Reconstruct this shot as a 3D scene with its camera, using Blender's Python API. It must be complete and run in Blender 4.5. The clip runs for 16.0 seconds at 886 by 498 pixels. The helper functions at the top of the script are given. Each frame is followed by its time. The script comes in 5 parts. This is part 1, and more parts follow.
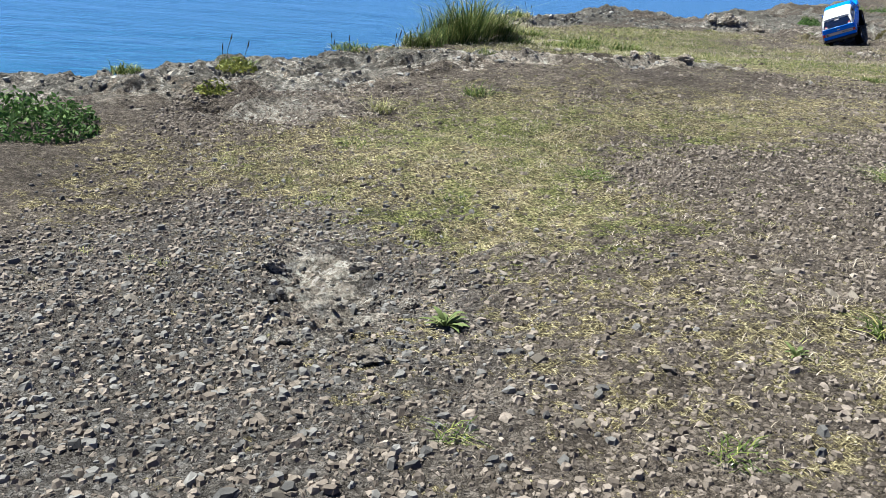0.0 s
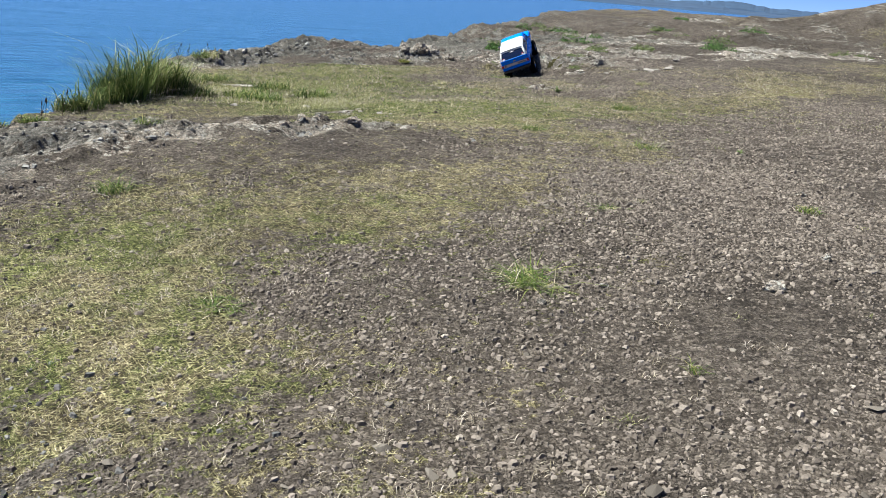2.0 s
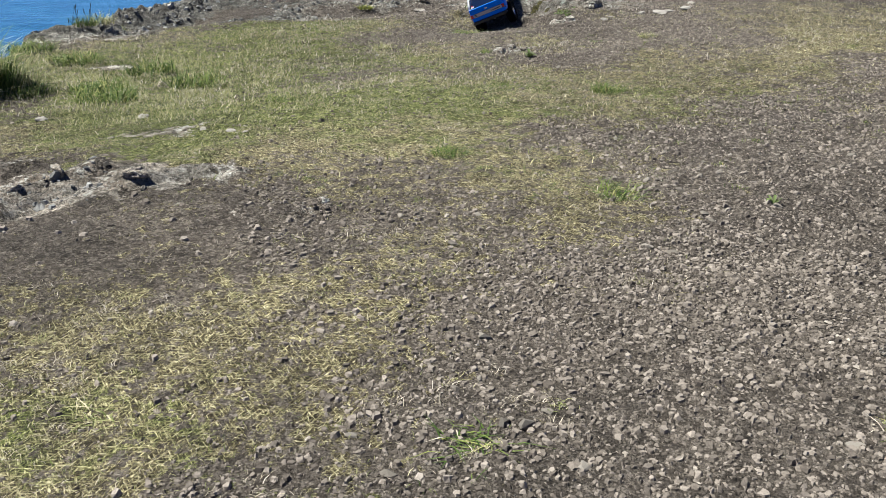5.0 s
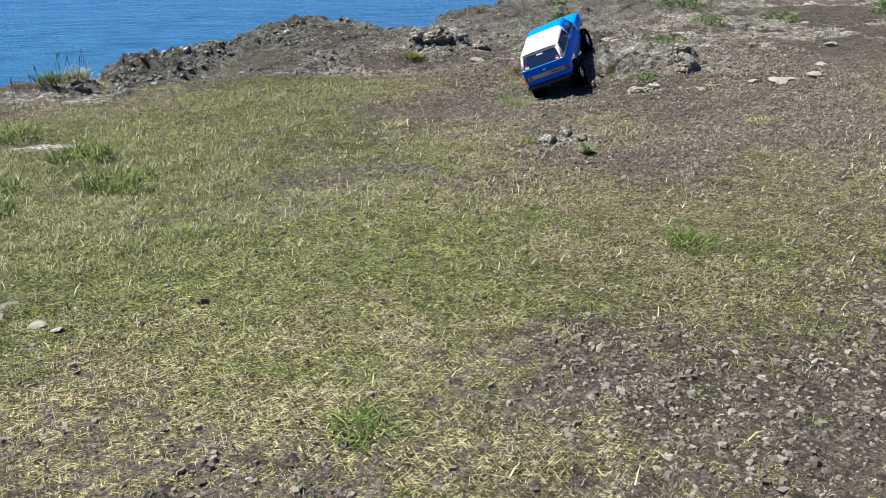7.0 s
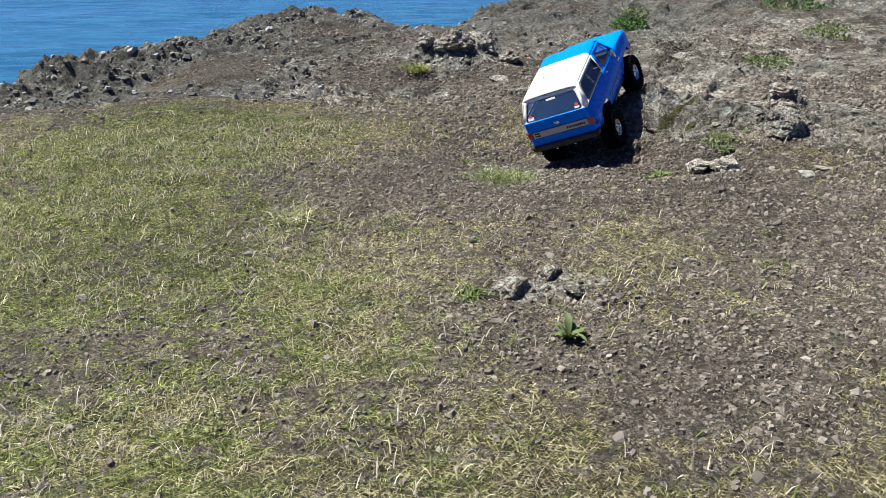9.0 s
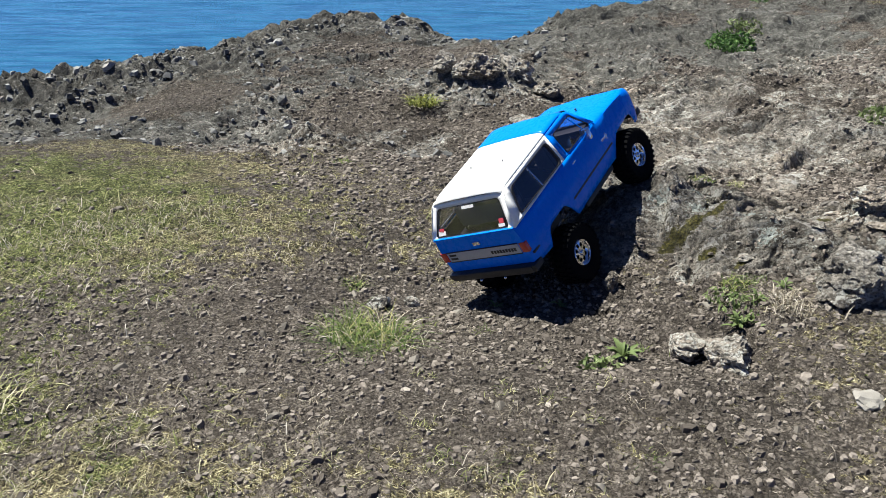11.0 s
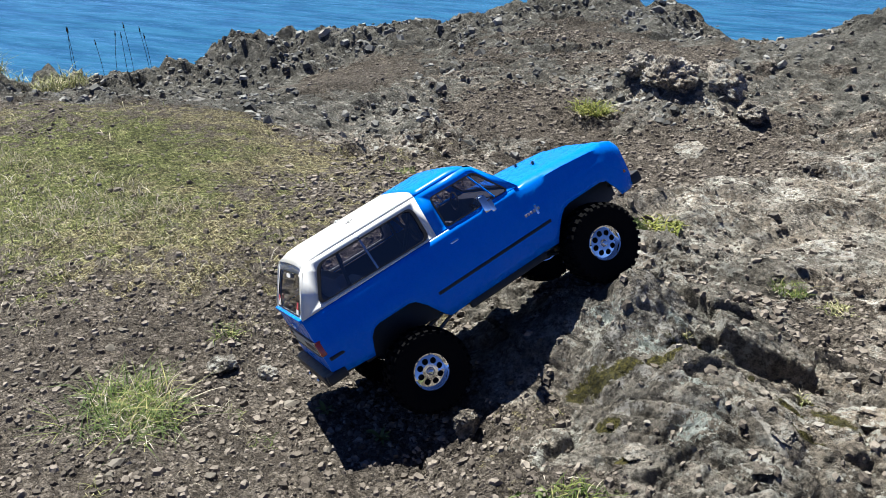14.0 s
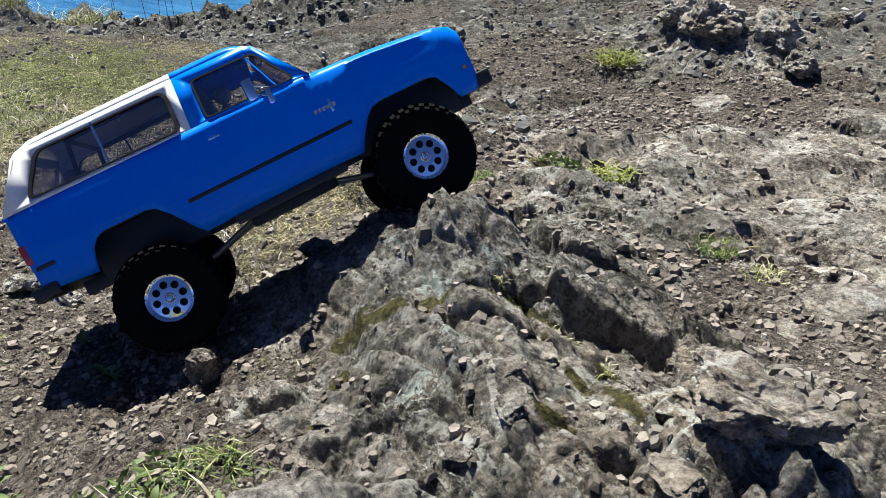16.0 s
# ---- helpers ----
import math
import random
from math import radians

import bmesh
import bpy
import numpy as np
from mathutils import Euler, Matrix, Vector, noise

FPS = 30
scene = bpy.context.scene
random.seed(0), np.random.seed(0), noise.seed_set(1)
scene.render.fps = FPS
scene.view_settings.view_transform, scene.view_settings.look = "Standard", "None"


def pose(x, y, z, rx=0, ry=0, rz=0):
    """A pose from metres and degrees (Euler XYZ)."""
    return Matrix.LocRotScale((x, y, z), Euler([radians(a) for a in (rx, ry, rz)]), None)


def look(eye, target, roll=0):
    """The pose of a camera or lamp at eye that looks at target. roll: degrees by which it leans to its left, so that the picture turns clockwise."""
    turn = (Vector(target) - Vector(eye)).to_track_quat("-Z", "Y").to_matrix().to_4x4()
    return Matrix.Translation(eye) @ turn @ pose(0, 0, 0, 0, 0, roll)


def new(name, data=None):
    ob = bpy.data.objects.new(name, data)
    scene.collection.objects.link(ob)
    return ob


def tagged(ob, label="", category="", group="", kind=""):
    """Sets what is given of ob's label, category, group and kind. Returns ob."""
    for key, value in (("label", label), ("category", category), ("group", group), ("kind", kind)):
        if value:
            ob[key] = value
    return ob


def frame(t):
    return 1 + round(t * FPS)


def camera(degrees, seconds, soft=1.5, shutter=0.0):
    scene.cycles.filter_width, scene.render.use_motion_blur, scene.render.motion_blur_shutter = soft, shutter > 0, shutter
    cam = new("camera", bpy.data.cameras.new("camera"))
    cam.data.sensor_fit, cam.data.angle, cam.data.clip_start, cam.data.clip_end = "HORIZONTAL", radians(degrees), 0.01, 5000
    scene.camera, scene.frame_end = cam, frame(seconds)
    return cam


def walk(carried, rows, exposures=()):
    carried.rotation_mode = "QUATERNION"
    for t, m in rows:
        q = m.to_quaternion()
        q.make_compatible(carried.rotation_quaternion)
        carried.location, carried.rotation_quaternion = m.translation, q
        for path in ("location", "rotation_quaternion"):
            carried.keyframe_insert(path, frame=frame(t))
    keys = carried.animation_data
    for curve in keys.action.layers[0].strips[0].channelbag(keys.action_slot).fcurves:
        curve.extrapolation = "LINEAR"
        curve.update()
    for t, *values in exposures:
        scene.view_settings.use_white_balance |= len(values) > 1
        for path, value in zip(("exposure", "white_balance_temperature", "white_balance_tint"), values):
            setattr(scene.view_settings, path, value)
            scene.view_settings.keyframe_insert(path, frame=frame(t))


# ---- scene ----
cam = camera(55.8, 16.0, soft=0.5)
PATH = [
    (0, (-0.017, -0.027, 0.390), (0.0150, 0.9140, 0.0537), 5.49),
    (0.5, (0.030, 0.003, 0.414), (0.1152, 0.9503, 0.1053), 4.62),
    (1, (0.079, 0.027, 0.455), (0.2344, 0.9708, 0.1616), 4.38),
    (1.5, (0.142, 0.073, 0.507), (0.3953, 0.9993, 0.2277), 4.25),
    (2, (0.232, 0.165, 0.590), (0.5601, 1.0614, 0.2918), 5.04),
    (2.5, (0.328, 0.299, 0.643), (0.6818, 1.1830, 0.3367), 4.48),
    (3, (0.442, 0.490, 0.663), (0.7842, 1.3704, 0.3354), 3.75),
    (3.5, (0.581, 0.656, 0.657), (0.9624, 1.5161, 0.3175), 3.65),
    (4, (0.798, 0.853, 0.686), (1.1348, 1.7201, 0.3183), 2.56),
    (4.2, (0.867, 0.931, 0.698), (1.1890, 1.7993, 0.3214), 2.47),
    (6.3, (1.450, 1.958, 0.697), (1.6691, 2.8476, 0.2950), 0.48),
    (6.5, (1.512, 2.071, 0.714), (1.7206, 2.9593, 0.3055), 0.47),
    (7, (1.701, 2.376, 0.744), (1.8701, 3.2885, 0.3724), 1.84),
    (7.5, (1.841, 2.706, 0.748), (2.0288, 3.6179, 0.3831), 3.41),
    (8, (2.010, 3.036, 0.734), (2.1716, 3.9482, 0.3572), 2.60),
    (8.5, (2.190, 3.358, 0.741), (2.2957, 4.2768, 0.3607), 2.60),
    (9, (2.339, 3.695, 0.738), (2.4028, 4.6079, 0.3345), 2.56),
    (9.5, (2.520, 3.992, 0.735), (2.5413, 4.8932, 0.3010), 0.89),
    (10, (2.685, 4.267, 0.739), (2.6576, 5.1792, 0.3295), 1.27),
    (10.2, (2.743, 4.382, 0.740), (2.6979, 5.2910, 0.3261), 1.27),
    (12.3, (3.166, 4.895, 0.787), (2.9232, 5.7515, 0.3323), 3.64),
    (12.5, (3.196, 4.967, 0.772), (2.9324, 5.8138, 0.3094), 3.98),
    (13, (3.264, 5.088, 0.739), (2.9501, 5.9040, 0.2531), 3.64),
    (13.5, (3.403, 5.236, 0.733), (2.9883, 5.9994, 0.2388), 1.06),
    (14, (3.555, 5.378, 0.737), (3.0351, 6.0943, 0.2728), -0.06),
    (14.5, (3.599, 5.486, 0.721), (3.0539, 6.1808, 0.2511), 0.55),
    (15, (3.640, 5.632, 0.678), (3.0493, 6.2782, 0.1952), -1.06),
    (15.5, (3.694, 5.707, 0.630), (3.0850, 6.3302, 0.1387), -0.64),
    (16, (3.751, 5.789, 0.537), (3.1131, 6.3964, 0.0642), -0.85),
]
walk(cam, [(t, look(eye, target, roll)) for t, eye, target, roll in PATH],
     exposures=((0.0, 1.34), (1.5, 1.20), (3.0, 1.24), (6.3, 1.13), (10.2, 1.12), (12.3, 1.17), (14.5, 1.27), (16.0, 1.36)))

# ---- world, sun, exposure ----
SUN_FROM = Vector((-0.51, 0.19, 0.84)).normalized()
world = bpy.data.worlds.new("sky")
scene.world = world
world.use_nodes = True
wn = world.node_tree
sky = wn.nodes.new("ShaderNodeTexSky")
sky.sky_type = "NISHITA"
sky.sun_disc = False
sky.sun_elevation = math.asin(SUN_FROM.z)
sky.sun_rotation = math.atan2(SUN_FROM.x, SUN_FROM.y)
sky.air_density = 0.36
sky.dust_density = 0.0
sky.ozone_density = 3.0
wn.nodes["Background"].inputs["Strength"].default_value = 0.052
tint = wn.nodes.new("ShaderNodeMix")
tint.data_type, tint.blend_type = "RGBA", "MULTIPLY"
tint.inputs[0].default_value = 1.0
tint.inputs[7].default_value = (0.62, 0.78, 1.15, 1.0)
wn.links.new(sky.outputs[0], tint.inputs[6])
wn.links.new(tint.outputs[2], wn.nodes["Background"].inputs["Color"])
sun_data = bpy.data.lights.new("sun", "SUN")
sun_data.energy = 5.0
sun_data.angle = radians(0.5)
sun_data.color = (0.985, 0.98, 0.895)
sun = new("sun", sun_data)
sun.matrix_world = look(SUN_FROM * 20, (0, 0, 0))

# ---- materials ----
class Nodes:
    """Short hand for a node material."""

    def __init__(self, name):
        self.mat = bpy.data.materials.new(name)
        self.mat.use_nodes = True
        self.tree = self.mat.node_tree
        self.bsdf = self.tree.nodes["Principled BSDF"]
        self.out = self.tree.nodes["Material Output"]
        self.pos = self.add("ShaderNodeTexCoord").outputs["Object"]

    def add(self, kind, **values):
        node = self.tree.nodes.new(kind)
        for key, value in values.items():
            node.inputs[key].default_value = value
        return node

    def link(self, a, b):
        self.tree.links.new(a, b)

    def put(self, key, value):
        """Sets or links one input of the surface."""
        if isinstance(value, (int, float, tuple)):
            self.bsdf.inputs[key].default_value = (*value, 1.0) if isinstance(value, tuple) and len(value) == 3 else value
        else:
            self.link(value, self.bsdf.inputs[key])

    def scaled(self, scale, where=None):
        node = self.add("ShaderNodeMapping")
        node.inputs["Scale"].default_value = scale
        self.link(where or self.pos, node.inputs["Vector"])
        return node.outputs[0]

    def streaks(self, length, width, angle):
        """Noise drawn out along one direction on the ground."""
        node = self.add("ShaderNodeMapping")
        node.inputs["Rotation"].default_value = (0, 0, math.radians(angle))
        self.link(self.pos, node.inputs["Vector"])
        return self.noise(1.0, 4, 0.65, self.scaled((1 / length, 1 / width, 1 / width), node.outputs[0]))

    def noise(self, scale, detail=4.0, rough=0.6, where=None):
        node = self.add("ShaderNodeTexNoise", Scale=scale, Detail=detail, Roughness=rough)
        self.link(where or self.pos, node.inputs["Vector"])
        return node.outputs[0]

    def cells(self, scale, feature="F1", where=None):
        node = self.add("ShaderNodeTexVoronoi", Scale=scale)
        node.feature = feature
        self.link(where or self.pos, node.inputs["Vector"])
        return node

    def add_noise_vector(self, scale):
        node = self.add("ShaderNodeTexNoise", Scale=scale, Detail=4.0)
        self.link(self.pos, node.inputs["Vector"])
        return node.outputs["Color"]

    def ramp(self, fac, *stops):
        node = self.add("ShaderNodeValToRGB")
        node.color_ramp.elements.remove(node.color_ramp.elements[1])
        for n, (at, colour) in enumerate(stops):
            e = node.color_ramp.elements[0] if n == 0 else node.color_ramp.elements.new(at)
            e.position = at
            e.color = (*colour, 1.0) if isinstance(colour, tuple) else (colour, colour, colour, 1.0)
        self.link(fac, node.inputs[0])
        return node.outputs[0]

    def mix(self, fac, a, b, kind="MIX"):
        node = self.add("ShaderNodeMix")
        node.data_type, node.blend_type = "RGBA", kind
        for socket, value in ((node.inputs[0], fac), (node.inputs[6], a), (node.inputs[7], b)):
            if isinstance(value, (int, float)):
                socket.default_value = value if socket == node.inputs[0] else (value, value, value, 1.0)
            elif isinstance(value, tuple):
                socket.default_value = (*value, 1.0)
            else:
                self.link(value, socket)
        return node.outputs[2]

    def math(self, kind, a, b=0.0):
        node = self.add("ShaderNodeMath")
        node.operation = kind
        for socket, value in ((node.inputs[0], a), (node.inputs[1], b)):
            if isinstance(value, (int, float)):
                socket.default_value = value
            else:
                self.link(value, socket)
        return node.outputs[0]

    def attribute(self, name):
        node = self.add("ShaderNodeAttribute")
        node.attribute_name = name
        return node.outputs["Fac"]

    def island(self):
        return self.add("ShaderNodeNewGeometry").outputs["Random Per Island"]

    def bump(self, height, strength, distance):
        node = self.add("ShaderNodeBump", Strength=strength, Distance=distance)
        self.link(height, node.inputs["Height"])
        if self.bsdf.inputs["Normal"].is_linked:
            self.link(self.bsdf.inputs["Normal"].links[0].from_socket, node.inputs["Normal"])
        self.link(node.outputs[0], self.bsdf.inputs["Normal"])


def rock_colour(m):
    """Weathered grey rock: mottled at three sizes, rusty and earthy stains, pale crusts, thin quartz veins, dark specks
    and blotches.
    """
    stone = m.ramp(m.noise(11.0, 10, 0.72), (0.36, (0.150, 0.134, 0.114)), (0.46, (0.250, 0.226, 0.196)), (0.54, (0.330, 0.301, 0.265)), (0.64, (0.45, 0.418, 0.375)))
    stone = m.mix(m.ramp(m.noise(2.6, 6, 0.7), (0.45, 0.0), (0.60, 0.55)), stone, m.ramp(m.noise(34.0, 6), (0.38, (0.16, 0.122, 0.090)), (0.62, (0.34, 0.274, 0.212))))
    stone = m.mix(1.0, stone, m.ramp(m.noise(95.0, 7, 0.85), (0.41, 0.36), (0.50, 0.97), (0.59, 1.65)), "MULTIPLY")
    spots = m.cells(170.0)
    split = m.add("ShaderNodeSeparateColor")
    m.link(spots.outputs["Color"], split.inputs[0])
    for chosen, tone in ((m.ramp(split.outputs[0], (0.86, 0.0), (0.87, 0.85)), (0.56, 0.545, 0.505)), (m.ramp(split.outputs[1], (0.80, 0.0), (0.81, 0.8)), (0.055, 0.049, 0.042))):
        stone = m.mix(m.math("MULTIPLY", chosen, m.ramp(spots.outputs["Distance"], (0.30, 1.0), (0.48, 0.0))), stone, tone)
    crust = m.math("MULTIPLY", m.ramp(m.noise(58.0, 9, 0.78), (0.515, 0.0), (0.54, 0.92)), m.ramp(m.noise(7.0, 4), (0.44, 0.12), (0.58, 1.0)))
    stone = m.mix(crust, stone, (0.58, 0.575, 0.53))
    vein = m.math("MULTIPLY", m.ramp(m.math("ABSOLUTE", m.math("SUBTRACT", m.noise(4.5, 7, 0.62), 0.5)), (0.0, 1.0), (0.006, 0.8), (0.010, 0.0)), m.ramp(m.noise(3.1, 3), (0.52, 0.0), (0.58, 0.85)))
    stone = m.mix(vein, stone, (0.60, 0.58, 0.555))
    stone = m.mix(1.0, stone, m.ramp(m.noise(1.3, 7, 0.75), (0.42, 0.66), (0.55, 1.06)), "MULTIPLY")
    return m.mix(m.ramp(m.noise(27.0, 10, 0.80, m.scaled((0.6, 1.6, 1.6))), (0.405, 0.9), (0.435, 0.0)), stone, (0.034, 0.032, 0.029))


def ground_material():
    m = Nodes("ground_soil_and_rock")
    big, mid, fine = m.noise(0.9, 3), m.noise(6.0, 5), m.noise(60.0, 6, 0.7)
    # soil with embedded gravel of two sizes
    soil = m.ramp(mid, (0.36, (0.110, 0.092, 0.073)), (0.5, (0.168, 0.142, 0.115)), (0.64, (0.235, 0.203, 0.168)))
    wobble = m.mix(0.02, m.pos, m.add_noise_vector(60.0))
    coarse, grit = m.cells(105.0, where=wobble), m.cells(230.0, where=wobble)
    colours = []
    for cells in (coarse, grit):
        split = m.add("ShaderNodeSeparateColor")
        m.link(cells.outputs["Color"], split.inputs[0])
        colours.append(split)
    stops = ((0.0, (0.070, 0.059, 0.049)), (0.35, (0.128, 0.109, 0.092)), (0.75, (0.190, 0.164, 0.140)), (1.0, (0.27, 0.235, 0.202)))
    gravel = m.mix(m.ramp(colours[1].outputs[1], (0.15, 0.0), (0.2, 0.95)), soil, m.ramp(colours[1].outputs[0], *stops))
    gravel = m.mix(m.ramp(colours[0].outputs[1], (0.52, 0.0), (0.54, 1.0)), gravel, m.ramp(colours[0].outputs[0], *stops))
    # shade in the gaps between stones, painted as near-black cell rims
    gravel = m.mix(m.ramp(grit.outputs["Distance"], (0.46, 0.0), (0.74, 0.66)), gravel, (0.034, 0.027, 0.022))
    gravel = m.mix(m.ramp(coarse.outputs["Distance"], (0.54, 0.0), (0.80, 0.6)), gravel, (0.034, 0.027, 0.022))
    gravel = m.mix(m.math("MULTIPLY", m.ramp(m.attribute("slate"), (0.2, 0.0), (0.6, 0.85)), m.ramp(fine, (0.35, 0.5), (0.65, 1.0))), gravel, m.mix(1.0, gravel, (1.02, 1.18, 1.38), "MULTIPLY"))
    # matted turf: straw lying every way over green, soil and painted shade between
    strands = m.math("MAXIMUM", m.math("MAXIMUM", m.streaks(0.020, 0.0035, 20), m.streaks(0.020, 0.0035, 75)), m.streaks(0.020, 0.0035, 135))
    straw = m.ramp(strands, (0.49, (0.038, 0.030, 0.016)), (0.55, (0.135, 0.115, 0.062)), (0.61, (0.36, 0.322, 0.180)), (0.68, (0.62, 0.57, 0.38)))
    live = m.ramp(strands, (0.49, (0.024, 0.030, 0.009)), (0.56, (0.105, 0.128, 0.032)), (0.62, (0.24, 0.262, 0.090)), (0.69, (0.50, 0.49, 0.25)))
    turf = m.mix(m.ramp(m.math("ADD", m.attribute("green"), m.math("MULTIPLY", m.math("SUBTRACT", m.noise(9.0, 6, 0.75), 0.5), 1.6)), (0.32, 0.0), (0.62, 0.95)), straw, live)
    grass = m.math("ADD", m.attribute("grass"), m.math("MULTIPLY", m.math("SUBTRACT", m.noise(26.0, 7, 0.8), 0.5), 3.0))
    grass = m.ramp(grass, (0.44, 0.0), (0.56, 0.95))
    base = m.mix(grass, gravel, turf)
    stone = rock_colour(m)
    flecks = m.ramp(m.math("ADD", m.attribute("lichen"), m.math("MULTIPLY", m.math("SUBTRACT", m.noise(150.0, 5, 0.7), 0.5), 4.2)), (0.66, 0.0), (0.74, 0.9))
    stone = m.mix(flecks, stone, m.ramp(m.noise(160.0, 4), (0.4, (0.34, 0.385, 0.36)), (0.6, (0.56, 0.61, 0.58))))
    white = m.ramp(m.math("ADD", m.attribute("quartz"), m.math("MULTIPLY", m.math("SUBTRACT", m.noise(90.0, 5, 0.7), 0.5), 1.3)), (0.52, 0.0), (0.64, 0.9))
    stone = m.mix(white, stone, (0.60, 0.565, 0.52))
    # darker mottled rock tones near the brink and on the far hill
    brink_tone = m.ramp(m.math("ADD", m.attribute("brink"), m.math("MULTIPLY", m.math("SUBTRACT", m.noise(21.0, 9, 0.82), 0.5), 3.4)), (0.40, 0.0), (0.58, 0.85))
    stone = m.mix(brink_tone, stone, m.ramp(m.noise(60.0, 6, 0.75), (0.38, (0.045, 0.046, 0.042)), (0.52, (0.105, 0.104, 0.095)), (0.66, (0.24, 0.235, 0.215))))
    moss = m.ramp(m.math("ADD", m.attribute("moss"), m.math("MULTIPLY", m.math("SUBTRACT", m.noise(70.0, 7, 0.78), 0.5), 2.6)), (0.41, 0.0), (0.53, 0.93))
    stone = m.mix(moss, stone, m.ramp(m.noise(170.0, 6, 0.75), (0.38, (0.020, 0.020, 0.006)), (0.52, (0.078, 0.072, 0.018)), (0.66, (0.20, 0.175, 0.040))))
    rock = m.math("ADD", m.attribute("rock"), m.math("MULTIPLY", m.math("SUBTRACT", m.noise(8.0, 8, 0.75), 0.5), 2.3))
    rock = m.ramp(rock, (0.46, 0.0), (0.56, 1.0))
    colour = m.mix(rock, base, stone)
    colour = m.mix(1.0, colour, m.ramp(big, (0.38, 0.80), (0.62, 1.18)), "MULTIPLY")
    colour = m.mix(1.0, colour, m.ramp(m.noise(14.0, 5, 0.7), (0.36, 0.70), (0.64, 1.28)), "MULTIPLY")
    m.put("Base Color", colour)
    m.put("Roughness", 0.92)
    m.put("Specular IOR Level", 0.25)
    m.bump(m.mix(rock, m.mix(grass, fine, strands), m.noise(40.0, 10, 0.82)), 1.0, 0.034)
    loose = m.math("ADD", m.math("SUBTRACT", 1.0, grit.outputs["Distance"]), m.math("SUBTRACT", 1.0, coarse.outputs["Distance"]))
    m.bump(m.mix(rock, loose, m.noise(110.0, 6, 0.7)), 1.0, 0.008)
    return m.mat


def stone_material(name, low, middle, high, single=False):
    m = Nodes(name)
    tone = m.ramp(m.add("ShaderNodeObjectInfo").outputs["Random"] if single else m.island(), (0.0, low), (0.5, middle), (0.985, high), (1.0, (0.34, 0.305, 0.265)))
    speck = m.noise(240.0, 5, 0.75)
    m.put("Base Color", m.mix(1.0, tone, m.ramp(speck, (0.3, 0.72), (0.7, 1.25)), "MULTIPLY"))
    m.put("Roughness", 0.88)
    m.put("Specular IOR Level", 0.3)
    m.bump(speck, 0.35, 0.002)
    return m.mat


def boulder_material(name):
    m = Nodes(name)
    m.pos = m.add("ShaderNodeNewGeometry").outputs["Position"]
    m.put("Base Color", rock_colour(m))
    m.put("Roughness", 0.92)
    m.put("Specular IOR Level", 0.25)
    m.bump(m.noise(40.0, 9, 0.8), 0.9, 0.02)
    return m.mat


def leaf_material(name, *stops):
    m = Nodes(name)
    tone = m.ramp(m.island(), *stops)
    m.put("Base Color", m.mix(1.0, tone, m.ramp(m.noise(45.0, 4), (0.3, 0.75), (0.7, 1.2)), "MULTIPLY"))
    m.put("Roughness", 0.65)
    m.put("Specular IOR Level", 0.16)
    through_leaf, both = m.add("ShaderNodeBsdfTranslucent"), m.add("ShaderNodeMixShader", Fac=0.12)
    m.link(m.bsdf.inputs["Base Color"].links[0].from_socket, through_leaf.inputs["Color"])
    m.link(m.bsdf.outputs[0], both.inputs[1])
    m.link(through_leaf.outputs[0], both.inputs[2])
    m.link(both.outputs[0], m.out.inputs["Surface"])
    return m.mat


def plain_material(name, colour, rough=0.5, metal=0.0, coat=0.0, grain=0.0, scale=120.0, spread=0.12, gloss=0.5):
    m = Nodes(name)
    m.put("Specular IOR Level", gloss)
    n = m.noise(scale, 5, 0.65)
    m.put("Base Color", m.mix(1.0, tuple(colour), m.ramp(n, (0.3, 1.0 - spread), (0.7, 1.0 + spread)), "MULTIPLY"))
    m.put("Roughness", m.ramp(m.noise(scale * 0.3, 4), (0.3, max(rough - 0.07, 0.03)), (0.7, min(rough + 0.07, 1.0))))
    m.put("Metallic", metal)
    m.put("Coat Weight", coat)
    m.put("Coat Roughness", 0.06)
    if grain:
        m.bump(n, grain, 0.0008)
    return m.mat


def window_material():
    m = Nodes("smoked_clear_window")
    clear, gloss, blend = m.add("ShaderNodeBsdfTransparent"), m.add("ShaderNodeBsdfGlossy"), m.add("ShaderNodeMixShader")
    clear.inputs[0].default_value = (0.62, 0.61, 0.68, 1)
    gloss.inputs[0].default_value = (0.9, 0.9, 0.9, 1)
    gloss.inputs["Roughness"].default_value = 0.06
    facing = m.add("ShaderNodeLayerWeight", Blend=0.5).outputs["Facing"]
    m.link(m.math("ADD", m.math("MULTIPLY", m.math("POWER", facing, 4.0), 0.7), 0.17), blend.inputs[0])
    m.link(clear.outputs[0], blend.inputs[1])
    m.link(gloss.outputs[0], blend.inputs[2])
    m.link(blend.outputs[0], m.out.inputs["Surface"])
    return m.mat


